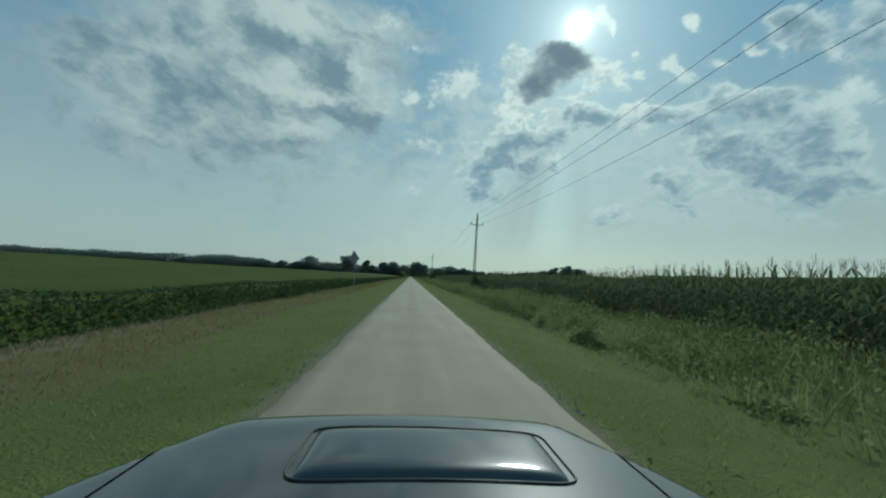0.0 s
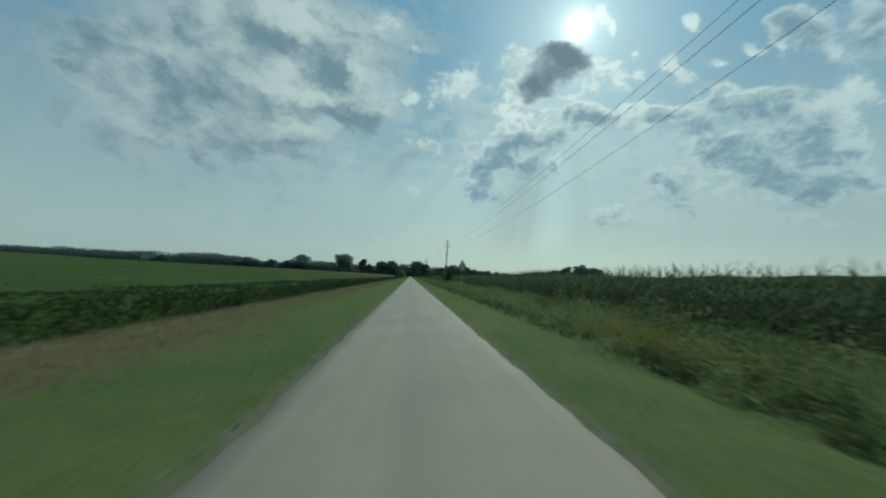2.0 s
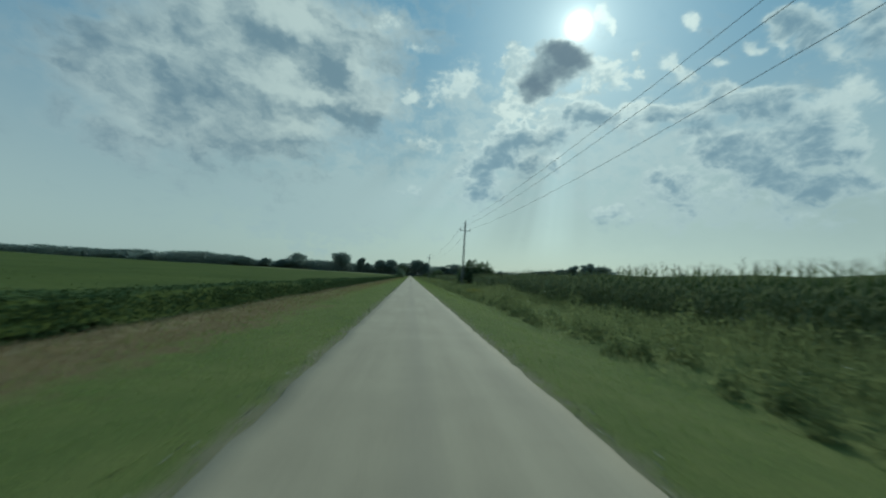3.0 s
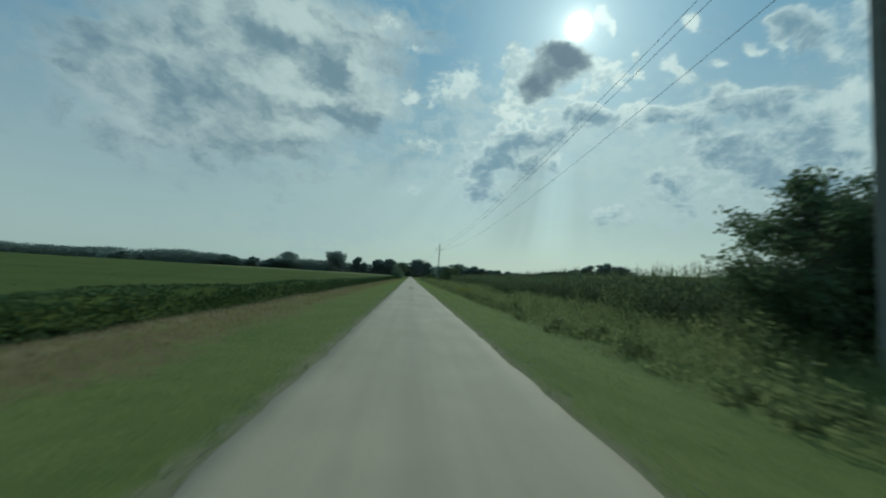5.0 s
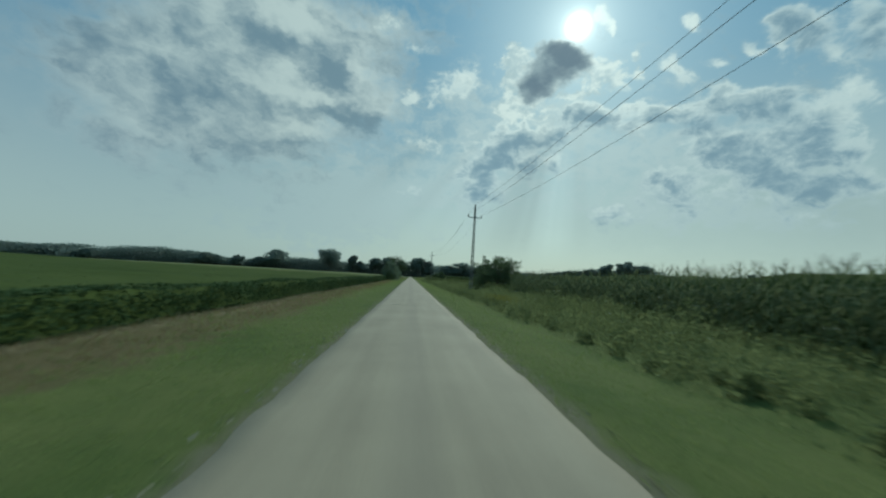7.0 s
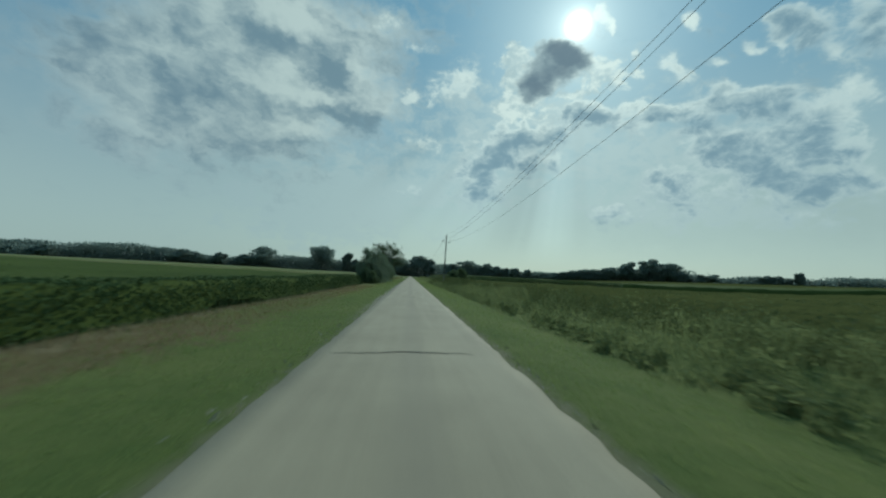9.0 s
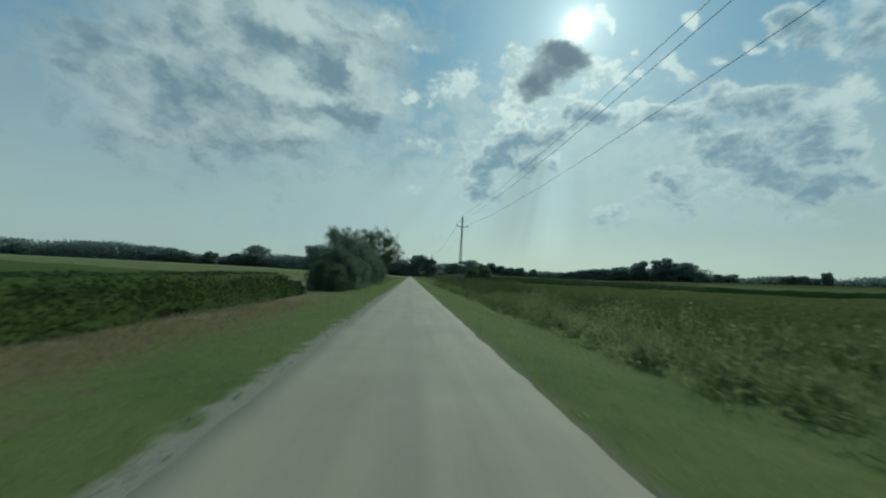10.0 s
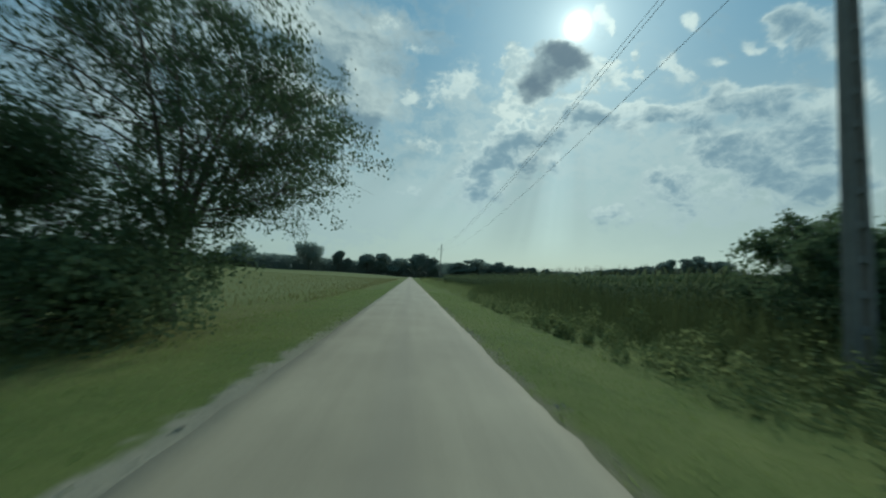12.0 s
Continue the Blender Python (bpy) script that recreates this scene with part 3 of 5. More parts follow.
def crack(x0, x1, y, width, seed):
    """A tar-filled crack across the lane."""
    rng = np.random.default_rng(seed)
    x = np.linspace(x0, x1, 24)
    mid = y + 0.06 * np.cumsum(rng.standard_normal(24)) * 0.5
    w = width * (0.5 + rng.random(24)) * np.sin(np.linspace(0.15, np.pi - 0.15, 24))
    z = road_z(x, mid) + 0.005
    verts = np.concatenate([np.stack([x, mid - w, z], -1), np.stack([x, mid + w, z], -1)])
    i = np.arange(23)
    part("crack", raw_mesh("crack", verts, np.stack([i, i + 1, i + 25, i + 24], -1)), TAR, ROAD, "dark tar-filled crack")


for k, (x0, x1, y, w) in enumerate([(-0.95, 0.25, 222.0, 0.05), (-0.15, 0.3, 283.3, 0.12), (-0.75, 1.0, 283.45, 0.014), (-1.2, 0.1, 322.3, 0.02), (0.45, 1.15, 322.45, 0.015),
                                    (-1.4, 1.1, 267.3, 0.03)]):
    crack(x0, x1, y, w, 50 + k)


def mud_clod(x, y, wide, long, high, seed):
    """A flattened lump of dark dried mud lying on the asphalt."""
    r = np.random.default_rng(seed)
    rings, sides = 6, 22
    a = np.arange(sides) * 2 * np.pi / sides
    rag = 1 + 0.12 * np.sin(2 * a + 1) + 0.10 * np.sin(5 * a) + 0.07 * r.standard_normal(sides)
    verts = []
    for k in range(rings):
        q = 1 - k / (rings - 1)
        h = high * np.sqrt(np.clip(1 - q ** 2.5, 0, 1)) * (1 + 0.25 * r.standard_normal(sides) * q)
        verts.append(np.stack([wide / 2 * q * rag * np.cos(a), long / 2 * q * rag * np.sin(a), h - 0.004], -1))
    verts = np.concatenate(verts)
    i, j = np.meshgrid(np.arange(rings - 1), np.arange(sides), indexing="ij")
    j2 = (j + 1) % sides
    faces = np.stack([i * sides + j, i * sides + j2, (i + 1) * sides + j2, (i + 1) * sides + j], -1).reshape(-1, 4)
    ob = part("mud_clod", raw_mesh("mud_clod", verts, faces, smooth=True), MUD)
    ob.location = (x, y, float(road_z(x, y)))
    tagged(ob, "flat dark lump of dried mud lying on the asphalt", "mud")


mud_clod(0.06, 187.0, 0.52, 0.55, 0.055, 61)


# ---------------------------------------------------------------- plants: scattered small growth
def blades(name, x, y, height, width, lean, rng, material, label, category, zfun=ground_z, lift=0.0):
    """Leaning grass blades standing on the ground."""
    n = len(x)
    a = rng.random(n) * 2 * np.pi
    h = height * (0.55 + 0.75 * rng.random(n))
    wx, wy = np.cos(a) * width * (0.6 + 0.8 * rng.random(n)), np.sin(a) * width * (0.6 + 0.8 * rng.random(n))
    b = rng.random(n) * 2 * np.pi
    lx, ly = np.cos(b) * lean * h * rng.random(n), np.sin(b) * lean * h * rng.random(n)
    z = zfun(x, y) + lift
    base1, base2 = np.stack([x - wx, y - wy, z - 0.02], -1), np.stack([x + wx, y + wy, z - 0.02], -1)
    t1, t2 = np.stack([x + lx - wx * 0.25, y + ly - wy * 0.25, z + h], -1), np.stack([x + lx + wx * 0.25, y + ly + wy * 0.25, z + h], -1)
    verts = np.stack([base1, base2, t2, t1], 1).reshape(-1, 3)
    faces = np.arange(n)[:, None] * 4 + np.arange(4)[None]
    return tagged(part(name, raw_mesh(name, verts, faces), material), label, category, kind="stuff")


def leaves(centres, size, rng, droop=0.3, ratio=0.5, flat=1.0):
    """Leaf-shaped quads (pointed diamonds) with random turn."""
    n = len(centres)
    d = rng.standard_normal((n, 3))
    d[:, 2] = (d[:, 2] - droop) * flat
    d /= np.linalg.norm(d, axis=1)[:, None]
    away = rng.standard_normal((n, 3)) * flat
    away[:, 2] += 1.2 * (1 - flat)
    s = np.cross(d, away)
    s /= np.linalg.norm(s, axis=1)[:, None] + 1e-9
    ln = (size * (0.6 + 0.8 * rng.random(n)))[:, None]
    tip, base = centres + d * ln, centres - d * ln * 0.3
    mid = centres + d * ln * 0.3
    verts = np.stack([base, mid + s * ln * ratio, tip, mid - s * ln * ratio], 1).reshape(-1, 3)
    return verts, (np.arange(n)[:, None] * 4 + np.arange(4)[None])


def strip(n, x0, x1, y0, y1, rng):
    return x0 + (x1 - x0) * rng.random(n), y0 + (y1 - y0) * rng.random(n)


rng = np.random.default_rng(11)


def sandy_edge(y):
    """Width of the bare sandy margin beside the asphalt, left of the lane."""
    return 0.27 * smooth01(y, 270, 282) * (1 - smooth01(y, 343, 352)) * (0.75 + 0.35 * wave(y, 0 * y, 0.7))


def verge():
    # mown grass on both sides
    x, y = strip(105000, -4.9, -1.5, -3, 372, rng)
    y = np.where(rng.random(len(y)) < 0.06, 372 + 90 * rng.random(len(y)), y)
    keep = x < -half_width(y) - 0.12 * rng.random(len(y)) + 0.03 - sandy_edge(y)
    blades("grass_verge", x[keep], y[keep], 0.042, 0.011, 1.4, rng, GRASS, "short green grass along the lane", "grass")
    x, y = strip(105000, 1.5, 5.0, -3, 372, rng)
    y = np.where(rng.random(len(y)) < 0.06, 372 + 90 * rng.random(len(y)), y)
    keep = x > half_width_right(y) + 0.12 * rng.random(len(y)) - 0.03
    blades("grass_verge", x[keep], y[keep], 0.045, 0.011, 1.4, rng, GRASS, "short green grass sloping to a shallow ditch", "grass")
    x, y = strip(47500, -6.9, -4.4, -3, 305, rng)
    blades("dry_grass_strip", x, y, 0.08, 0.010, 1.1, rng, DRY_GRASS, "brown dried grass beside the crop field", "grass")
    x, y = strip(34000, -6.8, -3.6, -3, 372, rng)
    blades("grass_tufts", x, y, 0.08, 0.010, 1.0, rng, GRASS, "loose green tufts among dry grass", "grass")
    x, y = -6.42 + 0.17 * rng.standard_normal(24000), -3 + 308 * rng.random(24000)
    blades("straw_line", x, y, 0.12, 0.009, 1.3, rng, STRAW, "pale straw lying along the foot of the crop", "straw")
    # loose stones along the broken edges of the asphalt
    n = 5500
    y = -2 + 360 * rng.random(n)
    side = np.where(rng.random(n) < 0.6, -1.0, 1.0)
    x = side * (np.where(side > 0, half_width_right(y), half_width(y)) + 0.10 + 0.16 * np.abs(rng.standard_normal(n)))
    c = np.stack([x, y, ground_z(x, y) + 0.012], -1)
    ob = part("loose_stones", raw_mesh("loose_stones", *leaves(c, 0.028, rng, 0.0, 0.7, 0.5)), GRAVEL)
    tagged(ob, "loose pale stones along the road edge", "gravel", kind="stuff")


verge()


EDGE = 5.25      # where the mown grass meets the weeds


def weeds():
    # tall weeds, densest towards the maize
    n = 75000
    x = 4.8 + 5.8 * rng.random(n) ** 0.8
    y = -3 + 560 * rng.random(n) ** 1.15
    tall = (0.30 + 0.75 * smooth01(x, 4.6, 8.5)) * (0.75 + 0.65 * wave(x, y, 0.5))
    blades("tall_weeds", x, y, tall * 0.72, 0.015, 0.7, rng, WEED, "dense tall weeds and grasses in the ditch", "weeds")
    n = 70000
    cx, cy = 4.8 + 5.8 * rng.random(n), -3 + 385 * rng.random(n)
    h = (0.25 + 0.65 * smooth01(cx, 4.6, 8.5)) * (0.75 + 0.45 * wave(cx, cy, 0.5))
    c = np.stack([cx, cy, ground_z(cx, cy) + h * rng.random(n) ** 0.6], -1)
    ob = part("weed_leaves", raw_mesh("weed_leaves", *leaves(c, 0.065, rng)), WEED)
    tagged(ob, "broad leaves of ditch weeds and shrubs", "weeds", kind="stuff")
    # low shrubs and thistles standing out of the weeds
    for material, count, x0, x1, y0, y1, wide, high, many, label in (
            (SHRUB, 330, 5.7, 10.1, -2, 358, 1.05, 1.0, 210, "low leafy shrubs and thistles among the ditch weeds"),
            (WEED, 260, 5.7, 10.1, -2, 358, 1.05, 1.0, 210, "pale leafy clumps of weeds in the ditch"),
            (SHRUB, 520, EDGE - 0.1, EDGE + 1.0, -2, 372, 0.55, 0.75, 130, "dark knee-high weeds where the mown grass ends"),
            (WEED, 420, EDGE, EDGE + 1.4, -2, 372, 0.6, 0.8, 130, "leafy weeds along the ditch"),
            (SHRUB, 300, 8.6, 17.0, 244, 375, 1.2, 1.0, 150, "dark leafy shrubs in the rough field")):
        lumps = []
        for k in range(count):
            lx, ly = x0 + (x1 - x0) * rng.random(), y0 + (y1 - y0) * rng.random()
            lr, lh = wide * (0.3 + 0.7 * rng.random() ** 2), high * (0.45 + 0.95 * rng.random()) * (0.6 + 0.5 * float(smooth01(lx, 5, 8.5)))
            d = rng.standard_normal((many, 3))
            d /= np.linalg.norm(d, axis=1)[:, None]
            d *= 0.5 + 0.6 * rng.random((many, 1))
            d[:, 2] = np.abs(d[:, 2])
            lumps.append(d * np.array([lr, lr, lh]) + np.array([lx, ly, float(ground_z(lx, ly))]))
        ob = part("weed_shrubs", raw_mesh("weed_shrubs", *leaves(np.concatenate(lumps), 0.062, rng)), material)
        tagged(ob, label, "weeds", kind="stuff")
    # scattered pale flower heads
    fx, fy = 5.2 + 5.0 * rng.random(420), -2 + 250 * rng.random(420)
    h = (0.45 + 0.75 * smooth01(fx, 4.8, 8.5)) * (0.8 + 0.4 * rng.random(420))
    at = np.repeat(np.stack([fx, fy, ground_z(fx, fy) + h], -1), 5, 0) + np.array([0.05, 0.05, 0.012]) * rng.standard_normal((2100, 3))
    ob = part("wild_flowers", raw_mesh("wild_flowers", *leaves(at, 0.022, rng, 0.0, 0.7, 0.3)), PETAL)
    tagged(ob, "small pale flower heads above the weeds", "flowers", kind="stuff")
    fx, fy = -5.2 + 0.6 * rng.standard_normal(2600), 43 + 8 * rng.standard_normal(2600)
    blades("yellow_weeds", fx, fy, 0.13, 0.010, 0.9, rng, GOLD, "yellowish flowering weeds on the verge", "weeds")
    # yellow-flowering patches among the ditch weeds
    spots = []
    for gx, gy, wide, long in ((5.9, 70.0, 0.35, 1.6), (6.5, 71.5, 0.4, 1.2), (6.0, 188.5, 0.35, 1.8), (6.4, 186.5, 0.4, 1.0), (6.6, 128.0, 0.4, 1.6), (6.5, 231.0, 0.4, 1.8)):
        px, py = gx + wide * rng.standard_normal(1100), gy + long * rng.standard_normal(1100)
        spots.append(np.stack([px, py, ground_z(px, py) + 0.35 + 0.4 * rng.random(1100)], -1))
    ob = part("yellow_weeds", raw_mesh("yellow_weeds", *leaves(np.concatenate(spots), 0.05, rng, 0.0, 0.5, 0.6)), GOLD)
    tagged(ob, "yellow-green flowering weeds in the ditch", "weeds", kind="stuff")


weeds()


CROP_END = 311.0


def crop_height(y):
    return (0.76 + 0.30 * smooth01(y, 190, 280) + 0.22 * smooth01(y, 286, 302)) * (0.5 + 0.5 * smooth01(CROP_END - y, 0, 4))


def crop_top(x, y):
    shoulder = smooth01(-x + 0.2 * wave(y, 0 * y, 1.1), 6.75, 7.25) ** 0.7
    return ground_z(x, y) + (crop_height(y) + 0.09 * wave(x, y, 0.9) + 0.04 * wave(x + 5, y, 3.5)) * shoulder - 0.06


def crop_field():
    # closed canopy over the field, with leafy plants along its margin
    xs = np.concatenate([-np.geomspace(420, 30, 80), np.linspace(-29.5, -9.2, 55), np.linspace(-9.0, -6.75, 18)])
    ys = np.concatenate([np.linspace(-260, -5, 40), np.linspace(-4, CROP_END - 1, 300)])
    v, f = sheet(xs, ys, crop_top)
    ob = part("crop_canopy", raw_mesh("crop_canopy", v, f, smooth=True), CANOPY)
    tagged(ob, "dense green canopy of a knee-high crop field", "crop", kind="stuff")
    n = 150000
    d = rng.random(n) ** 1.3
    cx, cy = -6.65 - 2.0 * d, -4 + (CROP_END + 4) * rng.random(n)
    c = np.stack([cx, cy, np.maximum(crop_top(cx, cy) + 0.01, ground_z(cx, cy) + 0.03) + 0.03 * np.abs(rng.standard_normal(n))], -1)
    ob = part("crop_margin", raw_mesh("crop_margin", *leaves(c, 0.055, rng, 0.1, 0.55, 0.35)), CROP)
    tagged(ob, "leafy plants at the edge of the crop", "crop", kind="stuff")
    # the upright flank of the outermost row
    n = 110000
    cy = -4 + (CROP_END + 4) * rng.random(n)
    cx = -6.62 - 0.42 * rng.random(n) + 0.2 * wave(cy, 0 * cy, 1.1)
    up = rng.random(n) ** 0.8
    c = np.stack([cx - 0.25 * up, cy, ground_z(cx, cy) + 0.03 + up * crop_height(cy) * (0.84 + 0.18 * wave(cy, 2 + 0 * cy, 2.3))], -1)
    ob = part("crop_flank", raw_mesh("crop_flank", *leaves(c, 0.06, rng, 0.4, 0.5)), CROP)
    tagged(ob, "drooping leaves on the outer row of the crop", "crop", kind="stuff")
    n = 60000
    cx = -7.7 - 90 * rng.random(n) ** 2.0
    cy = -4 + (CROP_END + 4) * rng.random(n)
    c = np.stack([cx, cy, crop_top(cx, cy) + 0.012 * rng.random(n)], -1)
    ob = part("crop_leaves", raw_mesh("crop_leaves", *leaves(c, 0.055, rng, 0.0, 0.6, 0.16)), CROP)
    tagged(ob, "upper leaves of the green crop", "crop", kind="stuff")
    # its far end across the field
    n = 14000
    cx, cy = -7 - 60 * rng.random(n) ** 1.5, CROP_END - 1.5 * rng.random(n)
    c = np.stack([cx, cy, ground_z(cx, cy) + (crop_height(cy) + 0.1) * rng.random(n)], -1)
    ob = part("crop_margin", raw_mesh("crop_margin", *leaves(c, 0.12, rng)), CROP)
    tagged(ob, "leafy plants at the end of the crop", "crop", kind="stuff")
    x, y = -4.8 - 115 * rng.random(40000) ** 1.7, CROP_END + 5 + 190 * rng.random(40000)
    keep = (y > 333 + 5 * wave(x, y, 0.3)) & ((x < -6.5) | (y > 356))
    x, y = x[keep], y[keep]
    blades("pale_meadow", x, y, 0.22, 0.03, 0.6, rng, STUBBLE, "pale yellow-green low meadow behind the trees", "meadow")


crop_field()


def maize_plant(seed):
    """One maize plant: stalk, arching leaves and a tassel, as verts and quads, with the tassel apart."""
    r = np.random.default_rng(seed)
    h = 2.32
    pieces = [tube([(0, 0, 0), (0.02, 0, h * 0.5), (0, 0.02, h)], [0.016, 0.013, 0.006], 3)]
    for k in range(8):
        z0, a = 0.25 + k * 0.26, k * 2.4 + r.random()
        ln, w = (0.55 + 0.15 * r.random()) * (1.0 if k < 6 else 0.42), 0.042 if k < 6 else 0.03
        s = np.linspace(0, 1, 5)
        out = ln * s
        z = z0 + 0.35 * np.sin(s * 2.2) - 0.25 * s ** 2 if k < 6 else z0 + 0.42 * s - 0.12 * s ** 3
        c, sn = np.cos(a), np.sin(a)
        ww = w * np.array([0.6, 1.0, 0.9, 0.6, 0.1])
        p1 = np.stack([out * c - ww * sn, out * sn + ww * c, z], -1)
        p2 = np.stack([out * c + ww * sn, out * sn - ww * c, z + 0.01], -1)
        i = np.arange(4)
        pieces.append((np.concatenate([p1, p2]), np.stack([i, i + 1, i + 6, i + 5], -1)))
    tassel = []
    for k in range(3):
        a, t = k * 2.1 + r.random(), 0.085 if k else 0.0
        tassel.append(tube([(0, 0, h), (np.cos(a) * t * 0.7, np.sin(a) * t * 0.7, h + 0.13), (np.cos(a) * t, np.sin(a) * t, h + 0.28)], [0.004, 0.005, 0.002], 3))
    return join(pieces), join(tassel)


def maize_field(n_rows, y0, y1, depth, front=0.0):
    """Rows of maize beside the lane, headland rows across the near end, and a closed top farther in."""
    kinds = [maize_plant(s) for s in range(5)]
    leaf, tass = [], []
    for row in range(n_rows + (3 if front else 0)):
        y = np.arange(y0, y1, 0.24 if row < 2 else 0.36)
        y = y + 0.08 * rng.standard_normal(len(y))
        x = 10.9 + row * 0.75 + 0.06 * rng.standard_normal(len(y))
        if row >= n_rows:
            x = np.arange(11.0, 11.0 + front, 0.26)
            x, y = x + 0.08 * rng.standard_normal(len(x)), y0 - 0.4 + (row - n_rows) * 0.75 + 0.06 * rng.standard_normal(len(x))
        z = ground_z(x, y)
        turn = rng.random(len(y)) * 6.28
        size = (0.90 + 0.16 * rng.random(len(y))) * (1 + 0.05 * wave(x, y, 0.3))
        which = rng.integers(0, 5, len(y))
        for k in range(5):
            sel = which == k
            if not sel.any():
                continue
            for (v, f), pool in zip(kinds[k][:2 if row != 4 else 1], (leaf, tass)):
                c, s = np.cos(turn[sel])[:, None], np.sin(turn[sel])[:, None]
                w = np.stack([v[None, :, 0] * c - v[None, :, 1] * s, v[None, :, 0] * s + v[None, :, 1] * c, np.repeat(v[None, :, 2], sel.sum(), 0)], -1)
                w = w * size[sel][:, None, None] + np.stack([x[sel], y[sel], z[sel] - 0.02], -1)[:, None]
                ff = f[None] + (np.arange(sel.sum()) * len(v))[:, None, None]
                pool.append((w.reshape(-1, 3), ff.reshape(-1, 4)))
    tagged(part("maize_plants", raw_mesh("maize_plants", *join(leaf)), CORN), "head-high maize standing in rows, green with dry tips", "maize", kind="stuff")
    tagged(part("maize_tassels", raw_mesh("maize_tassels", *join(tass)), TASSEL), "straw-coloured tassels on top of the maize", "maize", kind="stuff")
    xs, ys = np.concatenate([np.linspace(14.0, 15.2, 6), np.linspace(16, depth, 66)]), np.concatenate([np.linspace(y0, y0 + 1.2, 5), np.linspace(y0 + 2.6, y1 - 1.2, 156), np.linspace(y1 - 0.8, y1, 4)])
    v, f = sheet(xs, ys, lambda a, b: ground_z(a, b) + (2.30 + 0.16 * wave(a, b, 1.2)) * smooth01(a, 13.9, 15.0) * smooth01(y1 + 0.1 - b, 0, 1.0) * smooth01(b - y0 + 0.1, 0, 1.2))
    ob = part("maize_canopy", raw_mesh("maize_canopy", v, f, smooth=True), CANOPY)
    tagged(ob, "closed top of the maize field farther in", "maize", kind="stuff")


maize_field(5, -4.0, 243.0, 130.0)
maize_field(4, 350.0, 452.0, 150.0, 46.0)


def right_field():
    # rough brownish field after the maize
    n = 48000
    x, y = 9.0 + 120 * rng.random(n) ** 2.2, 243 + 260 * rng.random(n)
    blades("rough_field", x, y, 0.95 + 0.3 * wave(x, y, 0.4), 0.013, 0.5, rng, ROUGH, "rough brownish-green field of tall weeds", "field")
    n = 90000
    cx, cy = 9.0 + 70 * rng.random(n) ** 2.0, 244 + 210 * rng.random(n)
    top = (0.97 + 0.27 * wave(cx, cy, 0.5)) * smooth01(cx, 8.4, 11.5)
    c = np.stack([cx, cy, ground_z(cx, cy) + 0.15 + top * rng.random(n) ** 0.35], -1)
    tagged(part("rough_field_leaves", raw_mesh("rough_field_leaves", *leaves(c, 0.085, rng, 0.1, 0.5, 0.7)), ROUGH), "brownish-green leaves covering the rough field", "field", kind="stuff")
    x, y = 6.6 + 4.5 * rng.random(16000), 318 + 60 * rng.random(16000)
    blades("rough_field", x, y, (0.6 + 0.75 * smooth01(x, 6.4, 8.4)) * (1 + 0.25 * wave(x, y, 0.5)), 0.012, 0.5, rng, ROUGH, "tall weeds standing round a power pole", "field")
    xs, ys = np.concatenate([np.linspace(9.0, 20, 24), np.linspace(21, 330, 110)]), np.linspace(243, 700, 200)
    v, f = sheet(xs, ys, lambda a, b: ground_z(a, b) + (1.12 + 0.22 * wave(a, b, 0.8) + 0.1 * wave(a, b + 3, 2.6)) * smooth01(a, 9.0, 13.0) * smooth01(b, 243, 249) - 0.05)
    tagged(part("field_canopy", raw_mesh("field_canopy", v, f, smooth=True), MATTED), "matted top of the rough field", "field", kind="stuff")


right_field()


